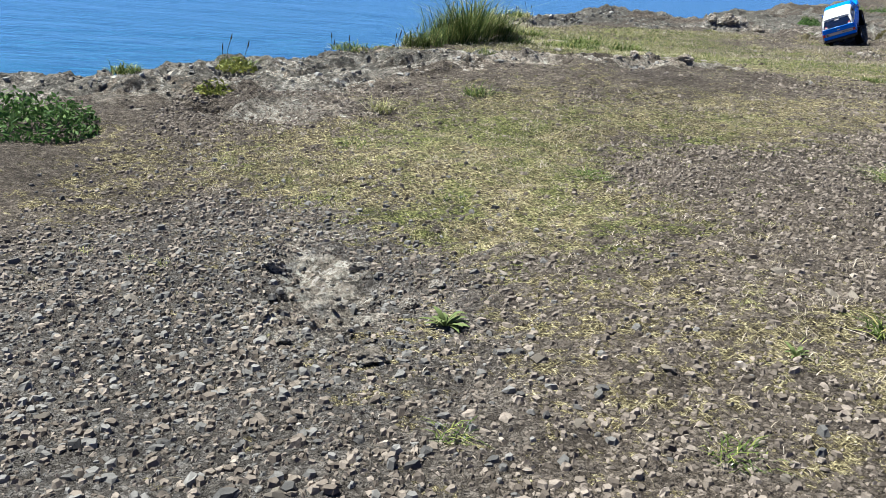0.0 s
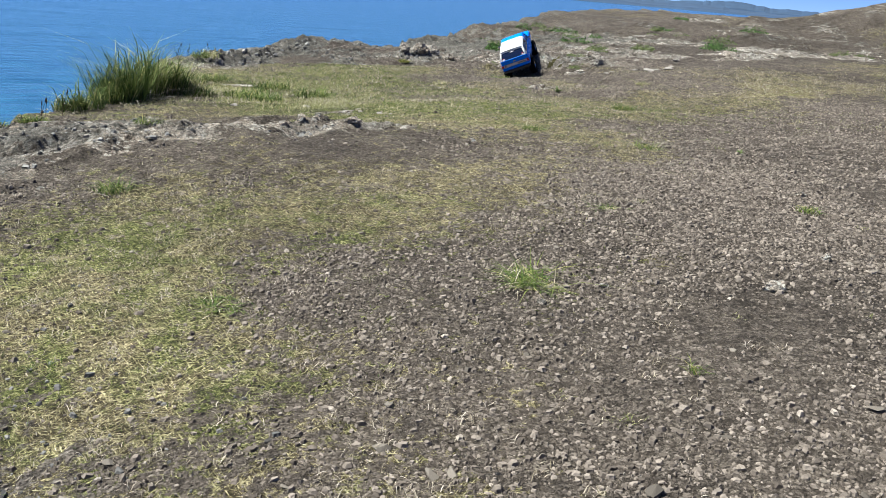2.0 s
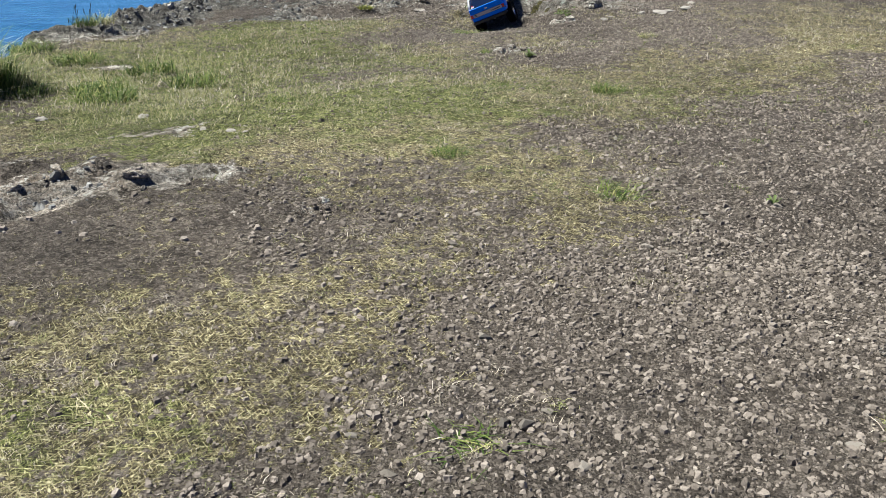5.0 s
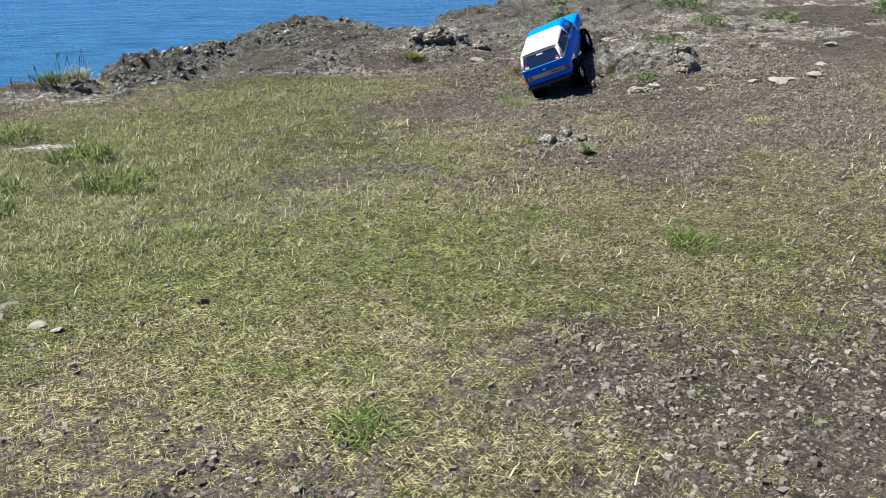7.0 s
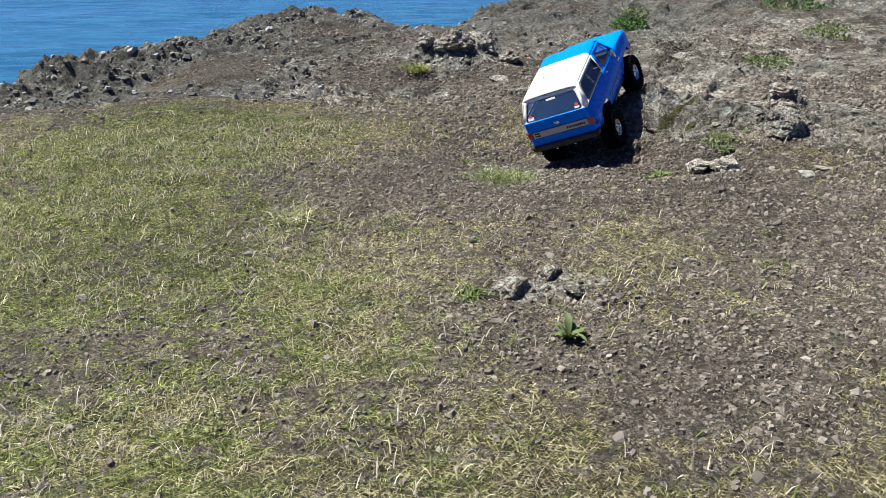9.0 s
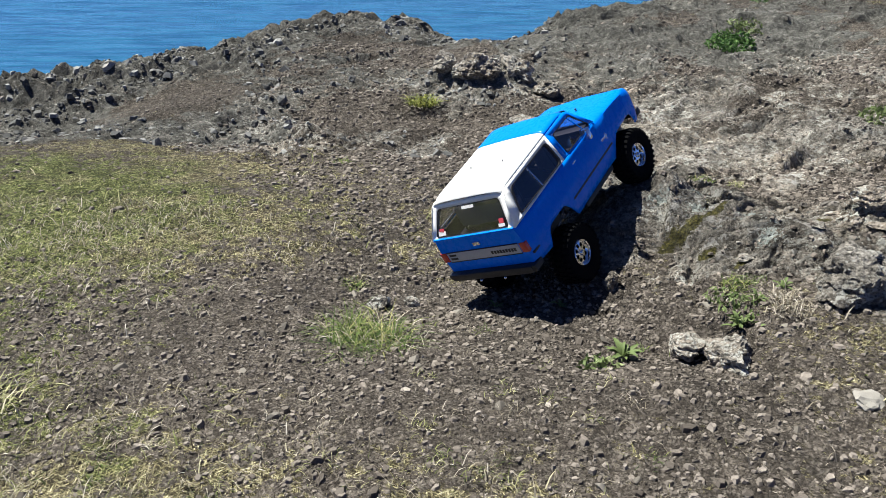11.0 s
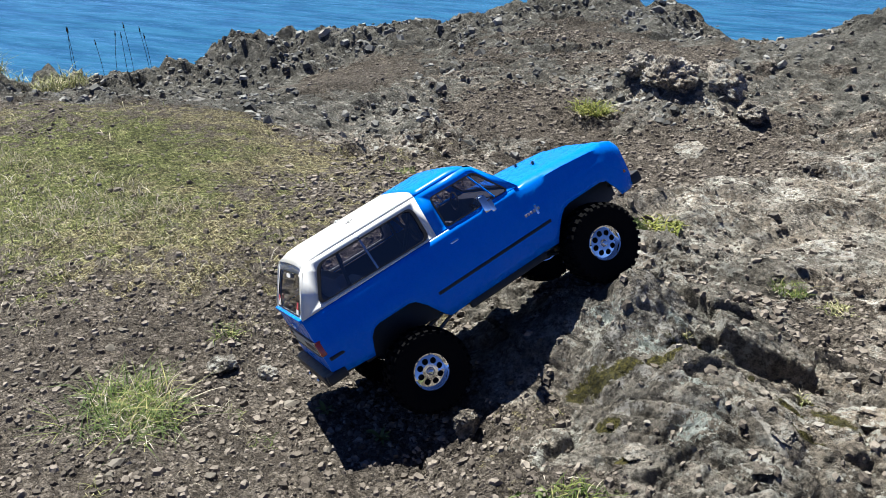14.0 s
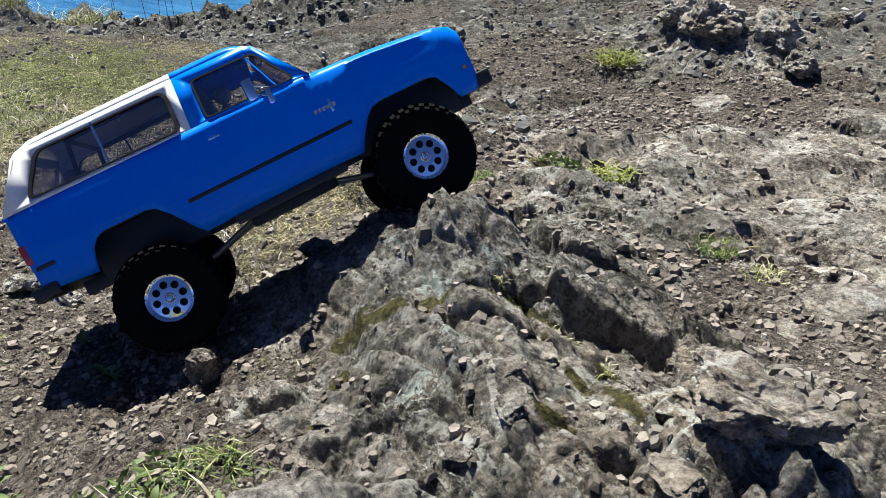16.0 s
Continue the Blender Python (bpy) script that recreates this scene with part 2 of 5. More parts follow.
def water_material():
    m = Nodes("sea_water")
    turned = m.add("ShaderNodeMapping")
    turned.inputs["Rotation"].default_value = (0, 0, radians(-14))
    m.link(m.pos, turned.inputs["Vector"])
    swell = m.noise(1.0, 5, 0.6, m.scaled((0.10, 0.24, 0.2), turned.outputs[0]))
    chop = m.noise(1.0, 5, 0.62, m.scaled((0.55, 2.1, 1.0), turned.outputs[0]))
    ripple = m.noise(1.0, 4, 0.6, m.scaled((1.6, 6.5, 1.0), turned.outputs[0]))
    # light and dark of the waves painted into the colour as streaks
    m.put("Base Color", m.mix(m.ramp(chop, (0.40, 0.0), (0.60, 1.0)), (0.010, 0.068, 0.140), (0.025, 0.118, 0.215)))
    m.put("Roughness", 0.16)
    m.put("IOR", 1.33)
    m.put("Specular IOR Level", 0.5)
    m.bump(swell, 0.4, 0.5)
    m.bump(chop, 0.4, 0.09)
    m.bump(ripple, 0.4, 0.02)
    return m.mat


GROUND = ground_material()
GRAVEL = stone_material("gravel_stone", (0.066, 0.055, 0.046), (0.152, 0.130, 0.111), (0.250, 0.217, 0.187))
STONE = stone_material("single_stone", (0.078, 0.069, 0.059), (0.130, 0.116, 0.099), (0.205, 0.185, 0.160), True)
SLATE = stone_material("slate_gravel_stone", (0.055, 0.055, 0.055), (0.125, 0.124, 0.121), (0.205, 0.203, 0.198))
BOULDER = boulder_material("weathered_boulder")
ROCK_PIECE = stone_material("loose_rock", (0.06, 0.054, 0.048), (0.135, 0.122, 0.108), (0.235, 0.214, 0.190))
BRINK_PIECE = stone_material("weathered_grey_rock", (0.055, 0.056, 0.056), (0.125, 0.125, 0.122), (0.29, 0.29, 0.28))
WHITE_PIECE = stone_material("pale_quartz_rock", (0.19, 0.177, 0.157), (0.25, 0.234, 0.21), (0.33, 0.312, 0.282))
STRAW = leaf_material("dry_grass", (0.0, (0.115, 0.094, 0.067)), (0.4, (0.275, 0.241, 0.180)), (0.8, (0.440, 0.396, 0.318)), (1.0, (0.600, 0.549, 0.492)))
TURF = leaf_material("short_grass", (0.0, (0.095, 0.117, 0.038)), (0.4, (0.225, 0.243, 0.096)), (0.75, (0.390, 0.371, 0.198)), (1.0, (0.580, 0.525, 0.396)))
BLADE = leaf_material("green_grass", (0.0, (0.032, 0.060, 0.013)), (0.5, (0.085, 0.130, 0.032)), (0.85, (0.175, 0.205, 0.060)), (1.0, (0.40, 0.365, 0.17)))
LEAF = leaf_material("weed_leaf", (0.0, (0.080, 0.118, 0.040)), (0.6, (0.160, 0.205, 0.082)), (1.0, (0.27, 0.30, 0.16)))
BUSH = leaf_material("bush_leaf", (0.0, (0.030, 0.078, 0.020)), (0.6, (0.075, 0.155, 0.042)), (1.0, (0.16, 0.25, 0.085)))
LIME = leaf_material("yellow_green_leaf", (0.0, (0.11, 0.14, 0.030)), (0.6, (0.21, 0.235, 0.062)), (1.0, (0.36, 0.35, 0.10)))
STALK = leaf_material("dry_seed_stalk", (0.0, (0.03, 0.022, 0.016)), (1.0, (0.08, 0.055, 0.035)))
SEA = water_material()
# wooded coast with the haze of distance painted into its blue base colour
HAZE_BLUE_WOOD = plain_material("haze_blue_far_wood", (0.022, 0.052, 0.105), 0.95, scale=0.02, spread=0.18)

# ---- lie of the land ----
def lattice(ix, iy, seed):
    h = (ix.astype(np.int64) * 374761393 + iy.astype(np.int64) * 668265263 + seed * 974634777) & 0xFFFFFFFF
    h = ((h ^ (h >> 13)) * 1274126177) & 0xFFFFFFFF
    h = ((h ^ (h >> 16)) * 2246822519) & 0xFFFFFFFF
    return ((h ^ (h >> 15)) & 0xFFFFFF) / 8388607.5 - 1.0


def smooth_noise(x, y, seed):
    ix, iy = np.floor(x), np.floor(y)
    u, v = x - ix, y - iy
    u, v = u * u * u * (u * (u * 6 - 15) + 10), v * v * v * (v * (v * 6 - 15) + 10)
    a, b = lattice(ix, iy, seed), lattice(ix + 1, iy, seed)
    c, d = lattice(ix, iy + 1, seed), lattice(ix + 1, iy + 1, seed)
    return (a + (b - a) * u) * (1 - v) + (c + (d - c) * u) * v


def fractal(x, y, seed, octaves=4, gain=0.5):
    total, size = np.zeros_like(x), 1.0
    for n in range(octaves):
        total = total + size * smooth_noise(x * 2.0 ** n + 17.3 * n, y * 2.0 ** n - 9.1 * n, seed + n)
        size *= gain
    return total


def ridged(x, y, seed, octaves=4, gain=0.55):
    total, size = np.zeros_like(x), 1.0
    for n in range(octaves):
        total = total + size * (0.5 - np.abs(smooth_noise(x * 2.0 ** n + 5.7 * n, y * 2.0 ** n + 3.3 * n, seed + n)))
        size *= gain
    return total


def slabs(u, v, seed, tilt, soft):
    """Flat broken plates: a height for each with its tilt, passing into the next one over a worn edge, and the gap between them."""
    iu, iv = np.floor(u), np.floor(v)
    first, second = np.full(u.shape, 9.0), np.full(u.shape, 9.0)
    high, next_high = np.zeros(u.shape), np.zeros(u.shape)
    for du in (-1, 0, 1):
        for dv in (-1, 0, 1):
            cu, cv = iu + du, iv + dv
            pu, pv = u - cu - 0.5 - 0.45 * lattice(cu, cv, seed), v - cv - 0.5 - 0.45 * lattice(cu, cv, seed + 1)
            far = np.hypot(pu, pv)
            here = lattice(cu, cv, seed + 2) + tilt * (pu * lattice(cu, cv, seed + 3) + pv * lattice(cu, cv, seed + 4))
            mine, after = far < first, far < second
            next_high = np.where(mine, high, np.where(after, here, next_high))
            second = np.where(mine, first, np.where(after, far, second))
            high, first = np.where(mine, here, high), np.where(mine, far, first)
    share = 0.5 + 0.5 * np.clip((second - first) / soft, 0, 1)
    return high * share + next_high * (1 - share), second - first


def step(a, b, v):
    t = np.clip((v - a) / (b - a), 0, 1)
    return t * t * (3 - 2 * t)


def spot(x, y, cx, cy, rx, ry, turn=0.0):
    """1 in the middle of an ellipse, 0.5 on its rim, 0 far away."""
    c, s = math.cos(radians(turn)), math.sin(radians(turn))
    u, v = ((x - cx) * c + (y - cy) * s) / rx, (-(x - cx) * s + (y - cy) * c) / ry
    return np.exp(-0.693 * (u * u + v * v))


SHORE = [(-60, -6), (-8, 0.6), (-3, 2.0), (-1.4, 2.75), (-0.95, 2.98), (-0.55, 3.42), (-0.32, 3.75), (-0.22, 4.3), (-0.12, 4.9), (0.14, 6.0),
         (0.42, 7.0), (0.70, 8.02), (1.22, 8.58), (1.8, 9.25), (2.4, 9.12), (2.7, 9.2), (3.05, 9.6), (4.0, 11.6), (6, 14.5), (10, 20), (20, 32), (60, 62)]
HUMPS = [(0.90, 3.25, 0.50, 0.056), (-0.50, 3.10, 0.45, 0.070), (-0.40, 1.30, 0.60, -0.063), (1.50, 1.40, 0.60, 0.036), (3.28, 6.20, 0.28, 0.030), (3.55, 5.75, 0.40, 0.020),
          (3.13, 6.38, 0.13, 0.050), (2.78, 6.12, 0.22, -0.100), (2.62, 7.85, 0.20, 0.115), (2.60, 7.60, 0.50, -0.146), (1.00, 7.30, 0.35, -0.133), (0.75, 7.88, 0.25, 0.02),
          (3.70, 7.50, 0.60, -0.055), (3.35, 9.0, 0.40, 0.045), (1.90, 5.40, 0.60, -0.061), (0.90, 5.40, 0.60, -0.051), (2.40, 9.10, 0.30, -0.096), (12.6, 11.2, 1.5, 0.72),
          (3.07, 5.88, 0.09, -0.050), (3.16, 6.19, 0.06, -0.045), (3.37, 6.14, 0.10, 0.014), (1.17, 7.72, 0.20, -0.08), (1.64, 8.07, 0.20, -0.035), (3.71, 8.60, 0.25, -0.055),
          (3.36, 5.62, 0.10, -0.030)]

OUTCROP_HUMPS = [(3.22, 6.27, 0.07, 0.048), (3.40, 6.20, 0.08, 0.022), (3.55, 6.29, 0.09, 0.038), (3.36, 6.33, 0.06, -0.026), (3.18, 6.13, 0.06, -0.012), (3.30, 6.08, 0.08, -0.023),
                 (3.47, 6.46, 0.10, -0.016), (3.36, 6.42, 0.05, 0.037), (3.46, 6.25, 0.05, -0.036), (3.00, 6.45, 0.12, -0.039), (3.25, 6.75, 0.18, -0.010), (3.21, 5.83, 0.08, -0.036),
                 (3.08, 6.06, 0.05, -0.022), (3.45, 6.85, 0.20, -0.020), (3.65, 6.10, 0.12, 0.011), (3.11, 6.37, 0.06, 0.030), (3.23, 6.28, 0.05, -0.039), (3.17, 6.395, 0.05, 0.026),
                 (3.30, 6.37, 0.05, 0.005), (3.37, 6.19, 0.06, 0.013), (3.28, 6.12, 0.06, -0.009), (3.42, 6.42, 0.07, -0.023), (3.10, 6.27, 0.05, 0.016), (3.37, 6.49, 0.07, -0.012),
                 (3.32, 6.26, 0.06, 0.007)]
FAR_HUMPS = [(0.5, 7.3, 0.25, -0.125), (0.78, 7.85, 0.2, -0.058), (1.12, 8.42, 0.25, -0.139), (1.5, 8.8, 0.22, -0.041), (1.85, 9.0, 0.2, -0.004), (2.15, 8.9, 0.2, 0.029),
             (2.5, 8.95, 0.2, -0.091), (2.8, 9.15, 0.25, -0.056), (3.25, 9.9, 0.45, -0.172), (3.9, 11.3, 0.8, -0.175), (5, 12.8, 1.2, -0.027), (6.8, 15, 1.5, -0.169),
             (8.8, 12.8, 1.5, 0.147), (-0.7, 3.0, 0.3, -0.035), (2.0, 7.1, 0.3, -0.073), (1.6, 7.8, 0.22, -0.036), (2.6, 7.65, 0.12, -0.062), (3.7, 8.5, 0.3, -0.046),
             (-0.35, 2.87, 0.2, -0.039), (0.3, 3.13, 0.25, 0.035), (2.7, 4.5, 0.4, -0.029), (3.1, 5.3, 0.25, -0.046)]


def inland(x, y):
    """Metres from the brink, positive on the land."""
    best, side = np.full(x.shape, 1e9), np.ones(x.shape)
    for (ax, ay), (bx, by) in zip(SHORE, SHORE[1:]):
        dx, dy = bx - ax, by - ay
        t = np.clip(((x - ax) * dx + (y - ay) * dy) / (dx * dx + dy * dy), 0, 1)
        d = np.hypot(x - ax - t * dx, y - ay - t * dy)
        cross = dx * (y - ay) - dy * (x - ax)
        closer = d < best - 1e-9
        best, side = np.where(closer, d, best), np.where(closer, np.where(cross < 0, 1.0, -1.0), side)
    return best * side + 0.10 * fractal(x * 2.2, y * 2.2, 40, 4)


def rockiness(x, y, d):
    far_hill = step(6.85, 7.55, y + 0.10 * x - 0.25 * fractal(x, y, 51, 3)) * step(-1.0, 0.6, x)
    r = np.maximum(far_hill * np.clip(0.50 + 0.62 * fractal(x * 2.1, y * 2.1, 53, 4), 0.08, 1), step(1.0, 0.25, d) * step(-0.3, 0.3, np.maximum(y - 6.3, 3.9 - y)))
    for cx, cy, rx, ry, turn, high in ((3.46, 6.23, 0.37, 0.29, 25, 1.25), (3.10, 6.40, 0.20, 0.24, 30, 1.2), (3.66, 6.00, 0.22, 0.17, 20, 1.0), (3.18, 6.72, 0.28, 0.16, 20, 0.85),
                                       (0.85, 3.33, 0.42, 0.16, 8, 0.85), (1.25, 3.04, 0.12, 0.06, 0, 0.6), (0.15, 3.30, 0.50, 0.26, 20, 1.1), (-0.70, 2.85, 0.65, 0.34, 25, 1.15), (-0.15, 1.15, 0.10, 0.27, 12, 0.80),
                                       (-0.42, 2.35, 0.26, 0.20, 0, 0.7), (2.62, 7.86, 0.30, 0.16, 0, 1.1), (1.05, 7.35, 0.40, 0.25, 30, 0.6), (3.9, 7.2, 0.7, 0.4, 20, 0.8),
                                       (1.05, 3.92, 0.20, 0.10, 10, 0.55), (0.8, 5.6, 0.16, 0.10, 10, 0.7), (2.62, 5.16, 0.18, 0.12, 0, 0.6), (12.6, 11.2, 1.6, 1.6, 0, 1.0)):
        r = np.maximum(r, high * spot(x, y, cx, cy, rx, ry, turn))
    # pockets of gravelly earth among the rock
    for cx, cy, rx, ry, turn in ((3.150, 6.140, 0.055, 0.030, 20), (3.310, 5.930, 0.13, 0.065, 15), (3.110, 6.000, 0.10, 0.055, 0), (3.560, 6.490, 0.16, 0.060, 0), (3.270, 6.030, 0.05, 0.025, 10)):
        r = r * (1 - 0.75 * spot(x, y, cx, cy, rx, ry, turn))
    # the far slope is mostly earth and scrub
    return r * (1 - 0.5 * step(4.6, 6.5, np.hypot(x - 2.2, 0.9 * (y - 5.5))))


def grassiness(x, y, d):
    g = 0.92 * spot(x, y, 1.15, 5.35, 1.08, 1.20, -12) + 0.66 * spot(x, y, 2.20, 3.95, 1.25, 0.70, 5) + 0.25 * spot(x, y, 2.0, 6.5, 0.6, 0.4) + 0.42 * spot(x, y, 3.6, 4.45, 1.9, 0.60, 10) + 0.4 * spot(x, y, 6.5, 5.6, 3.0, 0.9, 10)
    g = g + 0.38 * spot(x, y, 0.15, 2.3, 0.75, 0.6, 30) + 0.4 * spot(x, y, 0.5, 1.85, 0.5, 0.5, 0) + 0.3 * spot(x, y, 1.5, 2.5, 0.8, 0.4, 10)
    g = g + 0.35 * spot(x, y, 0.40, 0.75, 0.5, 0.28, 20) + 0.25 * spot(x, y, 0.1, 1.4, 0.4, 0.25, 0) + 0.25 * spot(x, y, -0.9, 1.8, 0.7, 0.5, 0)
    g = g + 0.28 * step(6, 12, x) - 0.46 * spot(x, y, 2.45, 4.78, 0.60, 0.45, 20) + 0.22 * spot(x, y, 2.25, 6.30, 0.32, 0.26, 20)
    return np.clip(g - 0.06 + 0.30 * fractal(x * 1.7, y * 1.7, 61, 5, 0.6), 0, 0.85)


def greenness(x, y):
    g = 0.85 * spot(x, y, 0.95, 5.2, 0.95, 1.1, 10) + 0.32 * spot(x, y, 2.2, 3.9, 0.8, 0.5, 5) + 0.35 * spot(x, y, 0.3, 2.0, 0.8, 0.7, 0) + 0.42 * spot(x, y, 1.85, 6.2, 0.6, 0.45, 20) + 0.22 * spot(x, y, 2.1, 4.8, 0.6, 0.5)
    return np.clip(g + 0.10 + 0.2 * fractal(x * 2.1, y * 2.1, 66, 4, 0.6), 0, 1)


MOSSY = [(3.183, 6.190, 0.030, 0.014, 40), (3.221, 6.207, 0.034, 0.012, 30), (3.270, 6.236, 0.026, 0.009, 30), (3.150, 6.125, 0.020, 0.012, 10), (3.249, 6.134, 0.014, 0.010, 0), (3.281, 6.292, 0.022, 0.010, 20),
         (3.295, 6.330, 0.024, 0.010, 0), (3.328, 6.331, 0.022, 0.008, -15), (3.356, 6.326, 0.024, 0.007, -20), (3.379, 6.264, 0.020, 0.006, -25), (3.430, 6.280, 0.030, 0.007, -25), (3.470, 6.248, 0.026, 0.008, -35),
         (3.497, 6.225, 0.018, 0.008, -30), (3.424, 6.248, 0.020, 0.005, -20), (2.975, 6.780, 0.05, 0.04, 0), (3.120, 6.075, 0.022, 0.012, 0), (3.460, 6.175, 0.018, 0.009, 10), (3.300, 6.075, 0.014, 0.009, 0)]
LICHENED = [(3.242, 6.262, 0.022, 0.016, 40), (3.353, 6.137, 0.024, 0.016, 70), (3.331, 6.196, 0.022, 0.012, -20), (3.250, 6.338, 0.016, 0.010, 0), (3.590, 6.250, 0.05, 0.03, 0), (3.165, 6.290, 0.02, 0.012, 0)]
QUARTZ = [((3.392, 6.182), (3.405, 6.166)), ((3.405, 6.166), (3.430, 6.146)), ((3.430, 6.146), (3.452, 6.128)), ((3.405, 6.243), (3.410, 6.246)), ((3.366, 6.238), (3.372, 6.235)), ((3.473, 6.168), (3.490, 6.171))]


def outcrop_relief(x, y):
    """Worn layers of the outcrop: leaning sheets that run along it with steep broken fronts, joints across them, blunt facets and a rough skin."""
    bend = fractal(x * 4, y * 4, 301, 3)
    u, v = x * 0.966 - y * 0.259 + 0.014 * bend, x * 0.259 + y * 0.966 + 0.010 * bend
    layered = step(-0.7, 0.5, fractal(x * 3.1, y * 3.1, 341, 2) + 5.0 * (x - 3.34))
    sheets = 0.0
    for wide, long, high, deep, seed in ((0.050, 0.15, 0.017, 0.013, 305), (0.021, 0.055, 0.0085, 0.007, 307)):
        layer = v / wide + 0.5 * fractal(u * 2.2, v * 3.0, seed, 3)
        k = np.floor(layer)
        f = layer - k
        length = u / long + 5.3 * lattice(k, k * 0, seed) + 0.25 * fractal(u * 9, v * 9, seed + 4, 2)
        j = np.floor(length)
        g = length - j
        # each sheet rises along its length and breaks off at its end
        rise = (0.55 + 0.45 * lattice(k, j, seed + 1)) * (np.minimum(g / 0.90, (1 - g) / 0.10) - 0.5)
        lean = (0.6 + 0.4 * lattice(k, j, seed + 2)) * (np.minimum(f / 0.80, (1 - f) / 0.20) - 0.5)
        sheets = sheets + high * (0.8 * rise + 0.8 * lean) - deep * (0.6 + 0.4 * lattice(k, j, seed + 3)) * step(0.13, 0.0, np.minimum(f, 1 - f))
    # blunt facets of three sizes
    large, large_gap = slabs(u * 8.5, v * 12.5, 331, 2.4, 0.14)
    middle, middle_gap = slabs(u * 19 + 0.2 * bend, v * 31, 333, 2.4, 0.30)
    fine = slabs(u * 50, v * 84, 335, 2.2, 0.6)[0]
    rough = step(-0.6, 0.5, fractal(x * 5, y * 5, 371, 3))
    facets = 0.0135 * large - 0.012 * step(0.12, 0.0, large_gap)
    broken = (0.4 + 0.6 * rough) * (0.0042 * middle - 0.0050 * step(0.18, 0.0, middle_gap) + 0.0018 * fine)
    skin = (0.4 + 0.6 * rough) * 0.0048 * (ridged(x * 62, y * 62, 361, 2, 0.6) - 0.3) + 0.009 * (ridged(x * 15, y * 15, 363, 3) - 0.3)
    return (0.15 + 0.85 * layered) * sheets + (1 - 0.6 * layered) * facets + broken + skin


def lie(x, y):
    """Height of the land and its rock, grass and moss, at arrays of places."""
    x, y = np.asarray(x, float), np.asarray(y, float)
    d = inland(x, y)
    z = 0.0364 + 0.0552 * 9 * np.tanh((x - 2) / 9) - 0.0126 * 10 * np.tanh((y - 4) / 10)
    for cx, cy, r, high in HUMPS + OUTCROP_HUMPS + FAR_HUMPS:
        z = z + high * np.exp(-((x - cx) ** 2 + (y - cy) ** 2) / (2 * r * r))
    rock = rockiness(x, y, d)
    grass = grassiness(x, y, d) * (1 - step(0.35, 0.75, rock))
    # strata run along the outcrops, broken by joints into ledges
    bend = fractal(x * 1.7, y * 1.7, 3, 3)
    u, v = x * 0.97 + y * 0.24 + 0.10 * bend, -x * 0.24 + y * 0.97 + 0.16 * bend
    big, big_gap = slabs(u * 5.0 + 0.3 * bend, v * 10.0, 7, 2.0, 0.35)
    small, small_gap = slabs(u * 13, v * 24, 17, 2.0, 0.7)
    blocks = ridged(x * 2.6 + 0.3 * bend, y * 2.6, 23, 4, 0.5)
    grains = ridged(x * 21, y * 21, 37, 2, 0.5)
    full = step(0.25, 0.75, rock + 0.30 * fractal(x * 5, y * 5, 29, 3))
    rim = step(0.8, 0.1, d) * step(5.5, 7.5, y)
    mound = step(0.28, 0.62, spot(x, y, 3.42, 6.25, 0.50, 0.36, 10))
    z = z + full * mound * outcrop_relief(x, y)
    z = z + full * (1 - mound) * (0.015 * big - 0.010 * step(0.10, 0.0, big_gap) + 0.0075 * small - 0.003 * step(0.18, 0.0, small_gap) + 0.040 * (blocks - 0.25) + 0.0045 * grains)
    z = z + rim * full * (0.075 * ridged(x * 3.3, y * 4.2, 71, 5, 0.58) + 0.006)
    z = z + (1 - 0.6 * full) * (0.007 * fractal(x * 2.7, y * 2.7, 11, 3) + 0.0040 * fractal(x * 16, y * 16, 13, 4))
    # broken hill farther off
    z = z + step(4.6, 7.0, np.hypot(x - 2, y - 5)) * step(7.0, 9.5, y + 0.25 * x) * (0.13 * ridged(x * 0.9, y * 0.9, 211, 5, 0.6) - 0.07)
    # room for the tyres of the truck
    for cx, cy, high in ((2.998, 6.104, 0.017), (3.110, 6.371, 0.128), (2.846, 6.200, -0.060), (2.956, 6.468, 0.030)):
        near = np.exp(-((x - cx) ** 2 + (y - cy) ** 2) / (2 * 0.035 ** 2))
        z = z + near * (np.minimum(z, high) - z)
    # the brink falls away to the water
    fall = np.clip((0.06 - d) / 1.1, 0, 1)
    z = z - 5.2 * fall ** 1.25 * (1 + 0.25 * fractal(x * 1.3, y * 1.3, 81, 4)) * (fall > 0) - 4.0 * np.clip((-0.8 - d) / 1.2, 0, 1)
    moss = np.zeros_like(x)
    for cx, cy, rx, ry, turn in MOSSY:
        moss = np.maximum(moss, spot(x, y, cx, cy, rx, ry, turn))
    return z, rock, grass, full * moss


def spread(low, fine_low, fine_high, high, fine, growth):
    """Coordinates that are close between fine_low and fine_high and widen outwards."""
    line = list(np.arange(fine_low, fine_high, fine))
    step_size, at = fine, line[-1]
    while at < high:
        step_size *= growth
        at += step_size
        line.append(at)
    step_size, at = fine, fine_low
    while at > low:
        step_size *= growth
        at -= step_size
        line.insert(0, at)
    return np.array(line)


def mesh_of(name, verts, faces, material, smooth=False):
    me = bpy.data.meshes.new(name)
    verts, faces = np.asarray(verts, np.float32), np.asarray(faces, np.int32)
    me.vertices.add(len(verts))
    me.vertices.foreach_set("co", verts.ravel())
    k = faces.shape[1]
    me.loops.add(faces.size)
    me.loops.foreach_set("vertex_index", faces.ravel())
    me.polygons.add(len(faces))
    me.polygons.foreach_set("loop_start", np.arange(0, faces.size, k, dtype=np.int32))
    me.polygons.foreach_set("use_smooth", np.full(len(faces), smooth))
    me.materials.append(material)
    me.update(calc_edges=True)
    return me


